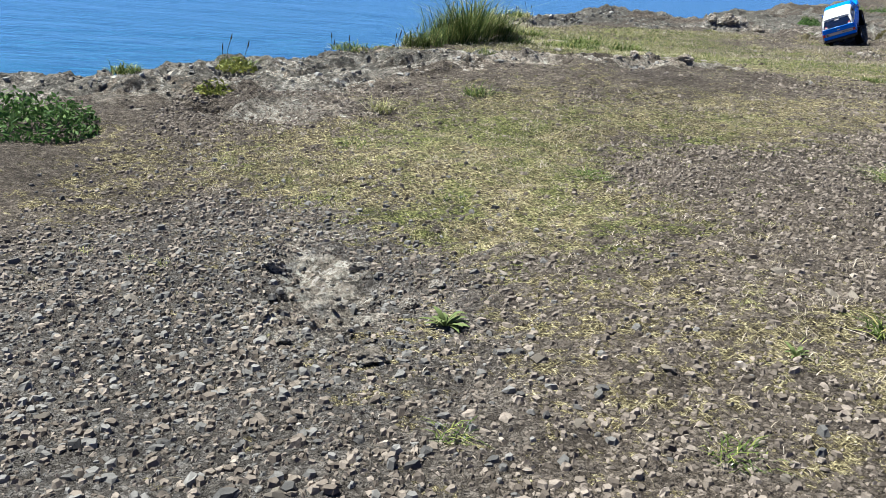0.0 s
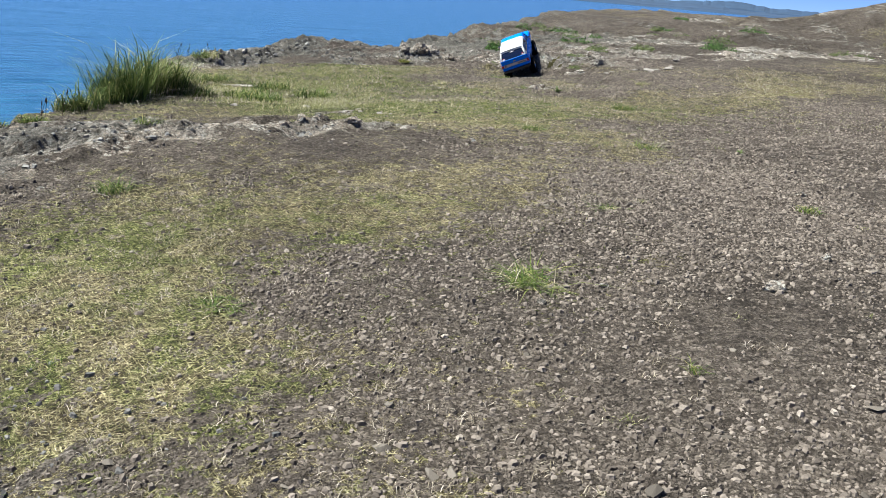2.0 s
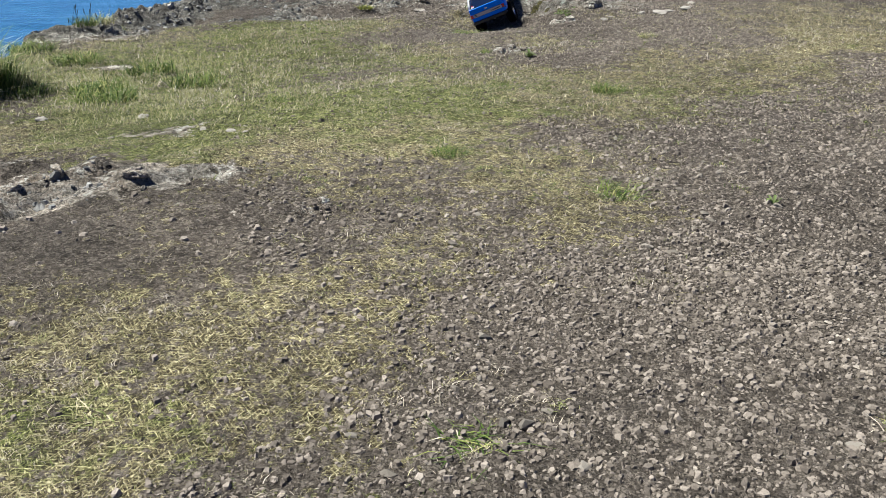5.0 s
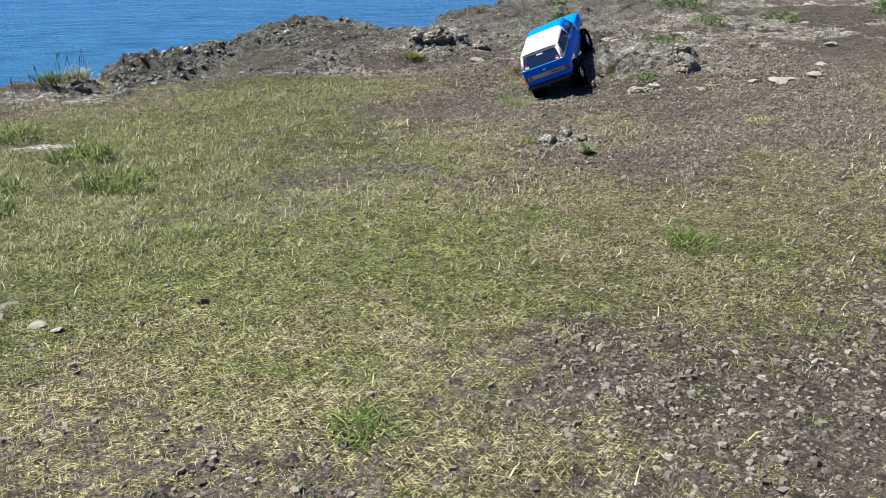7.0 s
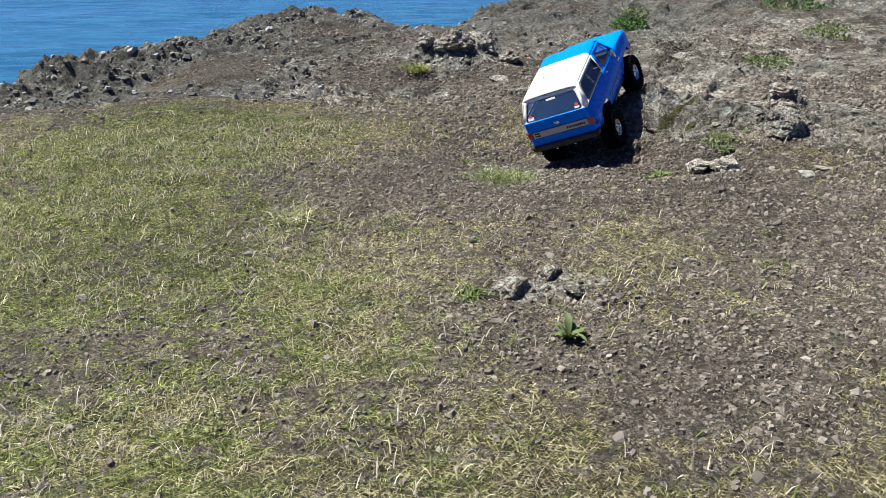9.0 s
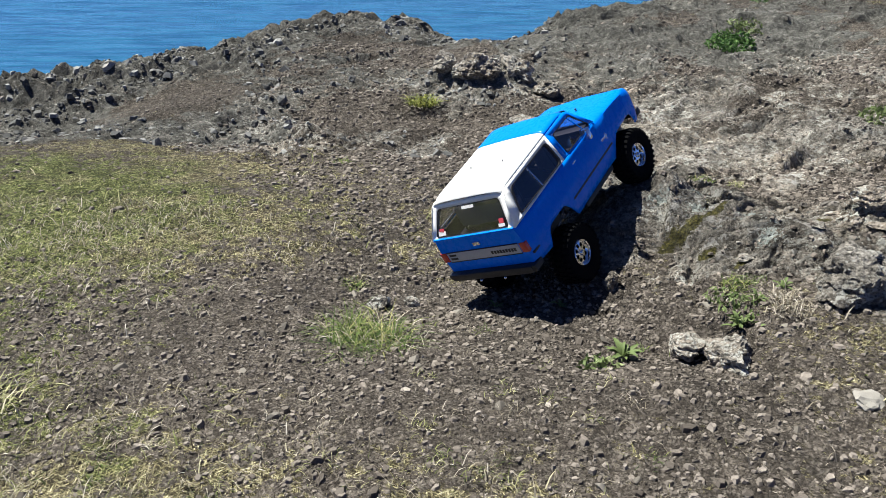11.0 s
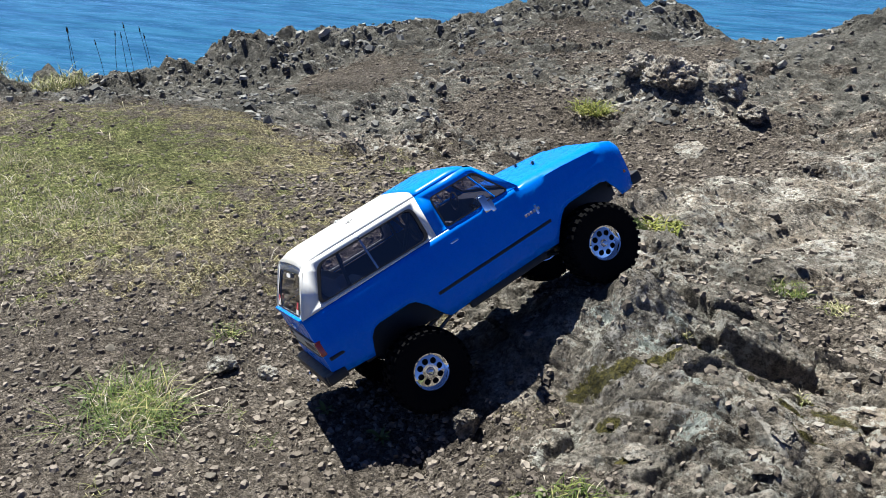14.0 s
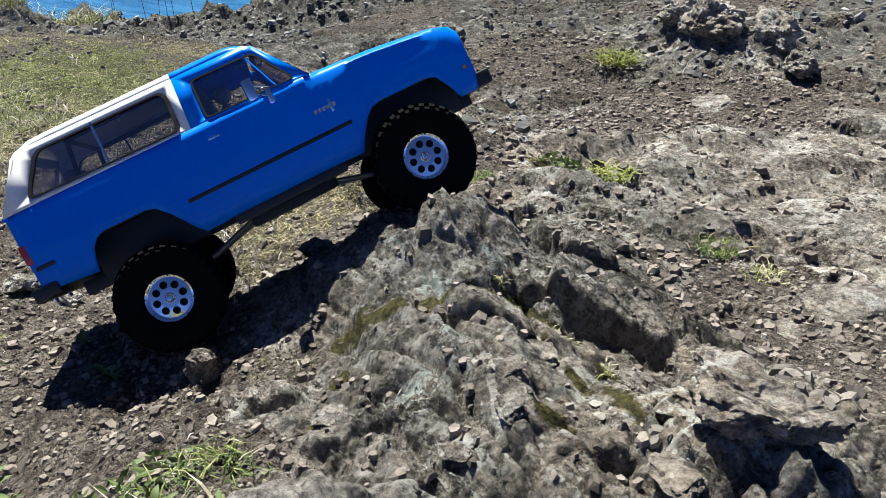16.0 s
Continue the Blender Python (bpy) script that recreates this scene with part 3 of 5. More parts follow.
def land_sheet(name, xs, ys, keep, label, category):
    """A sheet of the land over the lines xs and ys, with what lies on it as attributes."""
    gx, gy = np.meshgrid(xs, ys, indexing="ij")
    z, rock, grass, moss = lie(gx, gy)
    z = np.maximum(z, -4.8)
    lichen = np.zeros_like(gx)
    for cx, cy, rx, ry, turn in LICHENED:
        lichen = np.maximum(lichen, spot(gx, gy, cx, cy, rx, ry, turn))
    quartz = np.zeros_like(gx)
    for (ax, ay), (bx, by) in QUARTZ:
        t = np.clip(((gx - ax) * (bx - ax) + (gy - ay) * (by - ay)) / ((bx - ax) ** 2 + (by - ay) ** 2), 0, 1)
        quartz = np.maximum(quartz, np.exp(-0.693 * ((gx - ax - t * (bx - ax)) ** 2 + (gy - ay - t * (by - ay)) ** 2) / 0.0038 ** 2))
    nx, ny = len(xs), len(ys)
    index = np.arange(nx * ny).reshape(nx, ny)
    faces = np.stack([index[:-1, :-1], index[1:, :-1], index[1:, 1:], index[:-1, 1:]], -1).reshape(-1, 4)
    faces = faces[keep(gx.ravel()[faces], gy.ravel()[faces], z.ravel()[faces])]
    me = mesh_of(name, np.stack([gx, gy, z], -1).reshape(-1, 3), faces, GROUND, True)
    for key, values in (("rock", rock), ("grass", grass), ("moss", moss), ("lichen", lichen), ("quartz", quartz), ("slate", spot(gx, gy, -0.32, 1.00, 0.36, 0.52)), ("brink", step(2.7, 0.4, inland(gx, gy)) * step(5.8, 6.8, gy) * 0.78 + 0.5 * step(7.6, 9.0, gy) * step(2.4, 3.4, gx) + step(1.2, 0.3, inland(gx, gy)) * step(4.3, 3.6, gy) * 0.58), ("green", greenness(gx, gy))):
        me.attributes.new(key, "FLOAT", "POINT").data.foreach_set("value", values.ravel().astype(np.float32))
    return tagged(new(name, me), label, category, kind="structure")


# the outcrop is a finer sheet set into the ground
OUT_X, OUT_Y = (2.74, 4.16), (5.58, 6.92)


def build_ground():
    def outside(fx, fy, fz):
        inner = (fx > OUT_X[0] + 0.01).all(1) & (fx < OUT_X[1] - 0.01).all(1) & (fy > OUT_Y[0] + 0.01).all(1) & (fy < OUT_Y[1] - 0.01).all(1)
        return (fz.max(1) > -4.75) & ~inner
    sheet = land_sheet("ground", spread(-45, -1.5, 5.2, 70, 0.0165, 1.05), spread(-25, 0.4, 10.2, 70, 0.0165, 1.05), outside,
                       "stony headland ground of gravel, dry turf and grey rock", "ground")
    land_sheet("ground_outcrop", spread(OUT_X[0], 3.08, 3.66, OUT_X[1], 0.0029, 1.02), spread(OUT_Y[0], 6.0, 6.46, OUT_Y[1], 0.0029, 1.02), lambda fx, fy, fz: fz.max(1) > -4.75,
               "layered grey rock outcrop with moss and pale lichen", "rock outcrop")
    return sheet


GROUND_SHEET = build_ground()

# ---- sea and far shore ----
sea_me = bpy.data.meshes.new("water")
sea_me.from_pydata([(-4500, -1500, -4.0), (4500, -1500, -4.0), (4500, 4600, -4.0), (-4500, 4600, -4.0)], [], [(0, 1, 2, 3)])
sea_me.materials.append(SEA)
tagged(new("water", sea_me), "calm blue sea with small ripples", "sea", kind="structure")


def far_shore(name, radius, first, last, low, high, seed, hills):
    """A wooded coast along an arc, as a solid ridge. Angles run clockwise from ahead."""
    n = 240
    angle = np.radians(np.linspace(first, last, n))
    part_way = np.linspace(0, 1, n)
    top = low + (high - low) * 0.5 * (1 + fractal(part_way * 9, part_way * 0, seed, 4)) + 2.5 * smooth_noise(part_way * 150, part_way * 0, seed + 9)
    for at, width, more in hills:
        top = top + more * np.exp(-((np.degrees(angle) - at) / width) ** 2)
    top = top * step(0, 0.03, part_way) * step(1, 0.97, part_way)
    rows = []
    for back, share in ((0, 0.0), (25, 0.45), (120, 1.0), (420, 0.0)):
        r = radius + back
        rows.append(np.stack([np.sin(angle) * r, np.cos(angle) * r, -4.3 + share * (top + 0.5)], -1))
    verts = np.concatenate(rows)
    index = np.arange(4 * n).reshape(4, n)
    faces = np.stack([index[:-1, :-1], index[:-1, 1:], index[1:, 1:], index[1:, :-1]], -1).reshape(-1, 4)
    tagged(new(name, mesh_of(name, verts, faces, HAZE_BLUE_WOOD)), "low wooded shore far across the water", "far shore", kind="structure")


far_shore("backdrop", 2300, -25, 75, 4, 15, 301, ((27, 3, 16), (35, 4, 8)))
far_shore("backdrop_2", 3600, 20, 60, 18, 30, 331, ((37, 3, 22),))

# ---- gravel, turf ----
rng = np.random.default_rng(5)


def turns(n):
    """n random rotation matrices."""
    q = rng.normal(size=(n, 4))
    q /= np.linalg.norm(q, axis=1, keepdims=True)
    w, x, y, z = q.T
    return np.stack([np.stack([1 - 2 * (y * y + z * z), 2 * (x * y - z * w), 2 * (x * z + y * w)], -1),
                     np.stack([2 * (x * y + z * w), 1 - 2 * (x * x + z * z), 2 * (y * z - x * w)], -1),
                     np.stack([2 * (x * z - y * w), 2 * (y * z + x * w), 1 - 2 * (x * x + y * y)], -1)], 1)


def stone_form(sides, base, top, low, high):
    """A half-buried stone with no underside: a foot ring, a narrower crown and its cap."""
    ring = [(math.cos(2 * math.pi * k / sides), math.sin(2 * math.pi * k / sides)) for k in range(sides)]
    verts = [(c * base, s * base, low) for c, s in ring] + [(c * top, s * top, high) for c, s in ring]
    faces = []
    for k in range(sides):
        n = (k + 1) % sides
        faces += [(k, n, sides + n), (k, sides + n, sides + k)]
    faces += [(sides, sides + k, sides + k + 1) for k in range(1, sides - 1)]
    return np.array(verts, float), np.array(faces)


FLAT_STONE = stone_form(5, 1.0, 0.74, -0.6, 1.0)
GRIT_STONE = (np.array([(1, 0.7, -0.5), (-1, 0.7, -0.5), (-1, -0.7, -0.5), (1, -0.7, -0.5), (0.5, 0, 1), (-0.5, 0.1, 1)], float),
              np.array([(0, 1, 5), (0, 5, 4), (2, 3, 4), (2, 4, 5), (1, 2, 5), (3, 0, 4)]))


def shards(places, sizes, form, form_faces, jitter, flat, skew=0.3):
    """Verts and faces of one angular stone at each place."""
    n, k = len(places), len(form)
    shape = form[None] * (1 + jitter * rng.uniform(-1, 1, (n, k, 3)))
    upper = form[:, 2] > 0
    shape[:, upper, :2] = shape[:, upper, :2] * rng.uniform(0.75, 1.05, (n, 1, 2)) + rng.uniform(-0.18, 0.18, (n, 1, 2))
    shape = shape * (np.stack([rng.uniform(0.85, 1.35, n), rng.uniform(0.65, 1.0, n), rng.uniform(*flat, n)], -1) * sizes[:, None])[:, None, :]
    tilt = turns(n)
    spin = rng.uniform(0, 2 * math.pi, n)
    yaw = np.zeros((n, 3, 3))
    yaw[:, 0, 0], yaw[:, 0, 1], yaw[:, 1, 0], yaw[:, 1, 1], yaw[:, 2, 2] = np.cos(spin), -np.sin(spin), np.sin(spin), np.cos(spin), 1
    lean = np.eye(3)[None] + skew * (tilt - tilt.transpose(0, 2, 1)) * 0.5
    shape = np.einsum("nij,nkj->nki", lean @ yaw, shape) + places[:, None, :]
    faces = (form_faces[None] + (np.arange(n) * k)[:, None, None]).reshape(-1, 3)
    return shape.reshape(-1, 3), faces


def scatter(count, box, weight):
    """Places on the land inside a box, kept by a weight from 0 to 1."""
    x, y = rng.uniform(box[0], box[1], count), rng.uniform(box[2], box[3], count)
    z, rock, grass, moss = lie(x, y)
    keep = (rng.uniform(0, 1, count) < weight(x, y, rock, grass)) & (z > -0.6)
    return np.stack([x, y, z], -1)[keep]


def gravel_weight(x, y, rock, grass):
    patch = 0.5 + 0.5 * fractal(x * 2.5, y * 2.5, 121, 3)
    bare = spot(x, y, 1.25, 1.30, 0.20, 0.12, 30)
    return np.clip((1.05 - 0.95 * step(0.22, 0.66, grass)) * (1 - 0.85 * step(0.35, 0.7, rock)) * (0.55 + 0.7 * patch) - 0.9 * bare, 0.03, 1)


def slate_weight(x, y, rock, grass):
    return spot(x, y, -0.32, 1.00, 0.36, 0.52) ** 1.5 * (1 - 0.5 * step(0.35, 0.7, rock))


def build_gravel(name, count, box, low, high, large, label, weight=gravel_weight, material=GRAVEL):
    places = scatter(count, box, weight)
    sizes = low * (high / low) ** (rng.uniform(0, 1, len(places)) ** 1.7)
    places[:, 2] += sizes * 0.16
    verts, faces = shards(places, sizes, *FLAT_STONE, 0.28, (0.28, 0.62)) if large else shards(places, sizes, *GRIT_STONE, 0.35, (0.45, 0.95))
    tagged(new(name, mesh_of(name, verts, faces, material)), label, "gravel", kind="stuff")


GRAVEL_NOTE = "loose angular grey-brown gravel on bare soil"
build_gravel("gravel", 9000, (-1.1, 0.4, 0.5, 2.0), 0.003, 0.0085, True, "loose flat grey slate gravel", slate_weight, SLATE)
build_gravel("gravel", 40000, (-0.75, 2.3, 0.4, 2.7), 0.0027, 0.0075, True, GRAVEL_NOTE)
build_gravel("gravel", 62000, (-0.6, 2.2, 0.5, 2.6), 0.0017, 0.0042, False, GRAVEL_NOTE)
build_gravel("gravel", 51000, (1.2, 4.2, 2.2, 6.7), 0.0028, 0.0080, True, GRAVEL_NOTE)
build_gravel("gravel", 60000, (1.4, 3.9, 2.3, 6.5), 0.0016, 0.0042, False, GRAVEL_NOTE)
build_gravel("gravel", 15000, (-0.9, 5.5, 2.0, 9.0), 0.003, 0.010, True, GRAVEL_NOTE)
build_gravel("gravel", 14000, (1.8, 4.4, 6.3, 8.4), 0.0035, 0.011, True, GRAVEL_NOTE)


def blades(places, length, width, lie_down, bend=0.5):
    """Grass blades of two bent segments at the places."""
    n = len(places)
    way = rng.uniform(0, 2 * math.pi, n)
    length = length * rng.uniform(0.5, 1.3, n)
    rise = np.clip(1 - lie_down * rng.uniform(0.4 if lie_down < 0.9 else 0.75, 1.0, n), 0.06, 1)
    out = np.sqrt(1 - rise ** 2 * 0.98)
    ahead = np.stack([np.cos(way), np.sin(way), np.zeros(n)], -1)
    side = np.stack([-np.sin(way), np.cos(way), np.zeros(n)], -1) * (width * rng.uniform(0.6, 1.2, n) / 2)[:, None]
    up = np.array([0, 0, 1.0])
    middle = places + (ahead * (out * 0.45)[:, None] + up * (rise * 0.6)[:, None]) * length[:, None]
    tip = places + (ahead * (out * (1.0 + 0.2 * bend))[:, None] + up * (rise * (1.0 - 0.45 * bend * out))[:, None]) * length[:, None]
    base = places - up * 0.002
    verts = np.stack([base - side, base + side, middle + side * 0.8, middle - side * 0.8, tip], 1).reshape(-1, 3)
    index = (np.arange(n) * 5)[:, None]
    faces = np.concatenate([index + np.array([[0, 1, 2]]), index + np.array([[0, 2, 3]]), index + np.array([[3, 2, 4]])])
    return verts, faces


def turf_weight(x, y, rock, grass):
    return np.clip((grass - 0.15) * 1.5, 0, 1) * (1 - step(0.3, 0.6, rock)) * (0.35 + 0.65 * (fractal(x * 6, y * 6, 131, 3) > -0.1))


def build_turf(name, count, box, length, width, lie_down, material, label):
    verts, faces = blades(scatter(count, box, turf_weight), length, width, lie_down)
    tagged(new(name, mesh_of(name, verts, faces, material)), label, "grass", kind="stuff")


def green_side(x, y, rock, grass):
    return turf_weight(x, y, rock, grass) * np.clip(greenness(x, y) * 1.7 - 0.25, 0, 1)


def build_green(name, count, box, length, width, lie_down, material, label):
    verts, faces = blades(scatter(count, box, green_side), length, width, lie_down)
    tagged(new(name, mesh_of(name, verts, faces, material)), label, "grass", kind="stuff")


build_turf("dry_turf", 180000, (-0.5, 3.8, 0.6, 6.4), 0.0115, 0.0010, 0.88, STRAW, "flattened dry straw-coloured grass")
build_turf("short_turf", 95000, (-0.2, 4.2, 2.0, 6.4), 0.0115, 0.0011, 0.75, TURF, "short yellow-green trodden grass")
build_turf("short_turf", 16000, (-1.0, 8.0, 3.2, 7.0), 0.026, 0.0030, 0.6, TURF, "short yellow-green trodden grass")
build_green("green_turf", 120000, (-0.4, 3.4, 1.2, 6.4), 0.012, 0.0012, 0.68, BLADE, "short green grass near the cliff edge")
build_green("standing_grass", 24000, (0.1, 1.6, 4.1, 6.4), 0.024, 0.0019, 0.5, TURF, "thin standing straw-green grass near the cliff edge")
build_turf("standing_grass", 32000, (0.3, 5.2, 4.4, 6.4), 0.028, 0.0020, 0.50, STRAW, "thin standing dry grass")


def tussock_weight(x, y, rock, grass):
    return np.clip(0.16 + 1.0 * grass, 0, 1) * (1 - step(0.35, 0.6, rock)) * (fractal(x * 3.3, y * 3.3, 141, 3) > -0.1)


def build_tussocks(name, count, box, length, width, each, reach, material, label):
    """Many small bunches of blades that splay from one root."""
    roots = scatter(count, box, tussock_weight)
    per = rng.integers(each // 2, each * 2, len(roots))
    places = np.repeat(roots, per, axis=0)
    places[:, :2] += rng.normal(0, reach, (len(places), 2))
    verts, faces = blades(places, length, width, 0.80, 0.7)
    tagged(new(name, mesh_of(name, verts, faces, material)), label, "grass", kind="stuff")


build_tussocks("straw_tussocks", 2100, (-0.6, 2.3, 0.5, 2.9), 0.0150, 0.0012, 16, 0.010, STRAW, "small bunches of dry straw-coloured grass between the stones")
build_tussocks("green_tussocks", 420, (-0.6, 2.3, 0.5, 2.9), 0.0145, 0.0012, 14, 0.009, TURF, "small bunches of yellow-green grass between the stones")
build_tussocks("straw_tussocks", 1300, (1.5, 3.6, 2.9, 6.2), 0.0130, 0.0011, 15, 0.011, STRAW, "small bunches of dry straw-coloured grass between the stones")
build_tussocks("green_tussocks", 900, (1.2, 3.4, 2.9, 6.0), 0.0140, 0.0012, 16, 0.011, BLADE, "small bunches of green grass in the turf")
build_tussocks("straw_tussocks", 1500, (0.3, 6.0, 3.4, 6.4), 0.0150, 0.0013, 18, 0.014, STRAW, "dry grass bunches across the turf")
build_tussocks("green_tussocks", 1100, (0.2, 4.6, 3.6, 6.2), 0.0150, 0.0013, 18, 0.013, TURF, "yellow-green grass bunches across the turf")

# ---- toy truck ----
BLUE = plain_material("glossy_blue_paint", (0.0, 0.180, 0.80), 0.28, coat=0.05, scale=300, spread=0.04, gloss=0.10)
WHITE = plain_material("white_paint", (0.80, 0.80, 0.78), 0.32, coat=0.4, scale=300, spread=0.03)
CHROME = plain_material("chrome", (0.80, 0.80, 0.82), 0.07, metal=1.0, scale=200, spread=0.06)
RUBBER = plain_material("tyre_rubber", (0.0055, 0.0055, 0.0062), 0.95, grain=0.5, scale=700, spread=0.35, gloss=0.06)
BLACK = plain_material("black_plastic", (0.016, 0.016, 0.017), 0.5, scale=400, spread=0.25)
TRIM = plain_material("black_trim", (0.010, 0.010, 0.012), 0.42, scale=400, spread=0.2)
RED = plain_material("red_lamp_plastic", (0.48, 0.030, 0.016), 0.2, coat=0.5, scale=500)
AMBER = plain_material("amber_lamp_plastic", (0.62, 0.16, 0.03), 0.25, coat=0.4, scale=500)
SILVER = plain_material("silver_decal", (0.42, 0.43, 0.45), 0.45, metal=0.2, scale=400)
PAPER = plain_material("sticker_white", (0.75, 0.73, 0.72), 0.5, scale=300)
PINK = plain_material("sticker_red", (0.55, 0.06, 0.08), 0.5, scale=300)
INTERIOR = plain_material("dark_interior", (0.028, 0.029, 0.034), 0.6, scale=300)
SEAT_GREY = plain_material("grey_seat_plastic", (0.20, 0.20, 0.215), 0.6, scale=300)
FIGURE = plain_material("pale_figure_plastic", (0.45, 0.43, 0.42), 0.55, scale=300)
STEEL = plain_material("dull_steel", (0.30, 0.30, 0.31), 0.4, metal=0.9, scale=300)
WINDOW = window_material()

RIDE = 0.095  # height of the sill over the tyres' feet


def part(name, bm, material, parent, label="", smooth=35, thick=0.0):
    """Links a bmesh as one mesh object under a thing or a part."""
    bmesh.ops.recalc_face_normals(bm, faces=bm.faces)
    me = bpy.data.meshes.new(name)
    bm.to_mesh(me)
    bm.free()
    me.materials.append(material)
    if smooth:
        me.polygons.foreach_set("use_smooth", [True] * len(me.polygons))
        me.set_sharp_from_angle(angle=radians(smooth))
    ob = new(name, me)
    ob.parent = parent
    if parent.parent is None:
        ob.location = (0, 0, RIDE)
    if thick:
        solid = ob.modifiers.new("thickness", "SOLIDIFY")
        solid.thickness, solid.offset = thick, 0
    return tagged(ob, label)


def box(bm, low, high, bevel=0.0, m=None):
    """Adds a bevelled box between two corners."""
    made = bmesh.ops.create_cube(bm, size=1.0)["verts"]
    low, high = Vector(low), Vector(high)
    for v in made:
        v.co = Vector([low[i] + (v.co[i] + 0.5) * (high[i] - low[i]) for i in range(3)])
    if bevel:
        edges = list({e for v in made for e in v.link_edges})
        made = [v for v in bmesh.ops.bevel(bm, geom=edges, offset=bevel, segments=2, affect="EDGES", profile=0.6)["verts"]]
    if m is not None:
        bmesh.ops.transform(bm, matrix=m, verts=made)
    return bm


def tube(bm, a, b, radius, sides=10, radius_end=None):
    """Adds a closed round bar from a to b."""
    a, b = Vector(a), Vector(b)
    way = b - a
    m = Matrix.Translation((a + b) / 2) @ way.to_track_quat("Z", "Y").to_matrix().to_4x4()
    bmesh.ops.create_cone(bm, cap_ends=True, segments=sides, radius1=radius, radius2=radius if radius_end is None else radius_end, depth=way.length, matrix=m)
    return bm


def lathe(bm, outline, sides=40, close=False):
    """Turns an outline of (radius, y) about the y axis."""
    rings = []
    for k in range(sides):
        a = 2 * math.pi * k / sides
        rings.append([bm.verts.new((r * math.cos(a), y, r * math.sin(a))) for r, y in outline])
    n = len(outline)
    for k in range(sides):
        one, two = rings[k], rings[(k + 1) % sides]
        for j in range(n if close else n - 1):
            bm.faces.new((one[j], one[(j + 1) % n], two[(j + 1) % n], two[j]))
    return bm


def rounded(points, radius, n=5):
    """A closed outline with its corners rounded."""
    out = []
    for k, p in enumerate(points):
        p, before, after = Vector(p), Vector(points[k - 1]), Vector(points[(k + 1) % len(points)])
        a, b = p + (before - p).normalized() * radius, p + (after - p).normalized() * radius
        for j in range(n + 1):
            t = j / n
            out.append(a * (1 - t) ** 2 + p * 2 * t * (1 - t) + b * t * t)
    return out


def sheet(outer, holes, place):
    """A flat sheet with holes, laid into space by place(u, v)."""
    bm = bmesh.new()
    edges = []
    for loop in (outer, *holes):
        vs = [bm.verts.new((*Vector(p).to_2d(), 0)) for p in loop]
        edges += [bm.edges.new((vs[k], vs[(k + 1) % len(vs)])) for k in range(len(vs))]
    bmesh.ops.triangle_fill(bm, edges=edges, use_beauty=True, use_dissolve=False)
    for v in bm.verts:
        v.co = place(v.co.x, v.co.y)
    return bm


def strip(loop, place, width, proud):
    """A raised band along a closed outline, for seals round windows."""
    bm = bmesh.new()
    middle = sum((Vector(p) for p in loop), Vector((0, 0))) / len(loop)
    rings = []
    for p in loop:
        p = Vector(p)
        out = (p - middle).normalized()
        q = [place(*(p + out * width * s), proud * h) for s, h in ((-0.6, 0.0), (-0.45, 1.0), (0.45, 1.0), (0.6, 0.0))]
        rings.append([bm.verts.new(c) for c in q])
    for k in range(len(rings)):
        one, two = rings[k], rings[(k + 1) % len(rings)]
        for j in range(3):
            bm.faces.new((one[j], one[j + 1], two[j + 1], two[j]))
    return bm


def along(x, table):
    xs, vs = zip(*table)
    return float(np.interp(x, xs, vs))


SILL = ((-0.2645, 0.0175), (-0.207, 0.0115), (-0.2035, 0.024), (-0.199, 0.036), (-0.191, 0.0440), (-0.183, 0.0465), (-0.136, 0.0465), (-0.127, 0.0435), (-0.115, 0.031), (-0.099, 0.007),
        (-0.0915, -0.001), (-0.0735, -0.001), (-0.0587, 0.0), (0.0718, 0.0), (0.0955, -0.001), (0.104, 0.015), (0.115, 0.031), (0.124, 0.0385), (0.134, 0.041), (0.193, 0.041), (0.203, 0.037), (0.213, 0.0215), (0.2205, 0.006), (0.241, 0.006), (0.248, 0.010))
WAIST = ((-0.2645, 0.101), (0.070, 0.101), (0.082, 0.0985), (0.15, 0.0945), (0.225, 0.0865), (0.242, 0.081), (0.248, 0.074))


def half_width(x, z):
    bulge = along(z, ((0.0, 0.102), (0.025, 0.1085), (0.060, 0.1110), (0.064, 0.1112), (0.072, 0.1088), (0.090, 0.1075), (0.101, 0.105)))
    taper = along(x, ((-0.2645, -0.0075), (-0.255, -0.0030), (-0.235, -0.0005), (-0.20, 0.0), (0.10, 0.0), (0.20, -0.003), (0.235, -0.006), (0.248, -0.013)))
    return bulge + taper


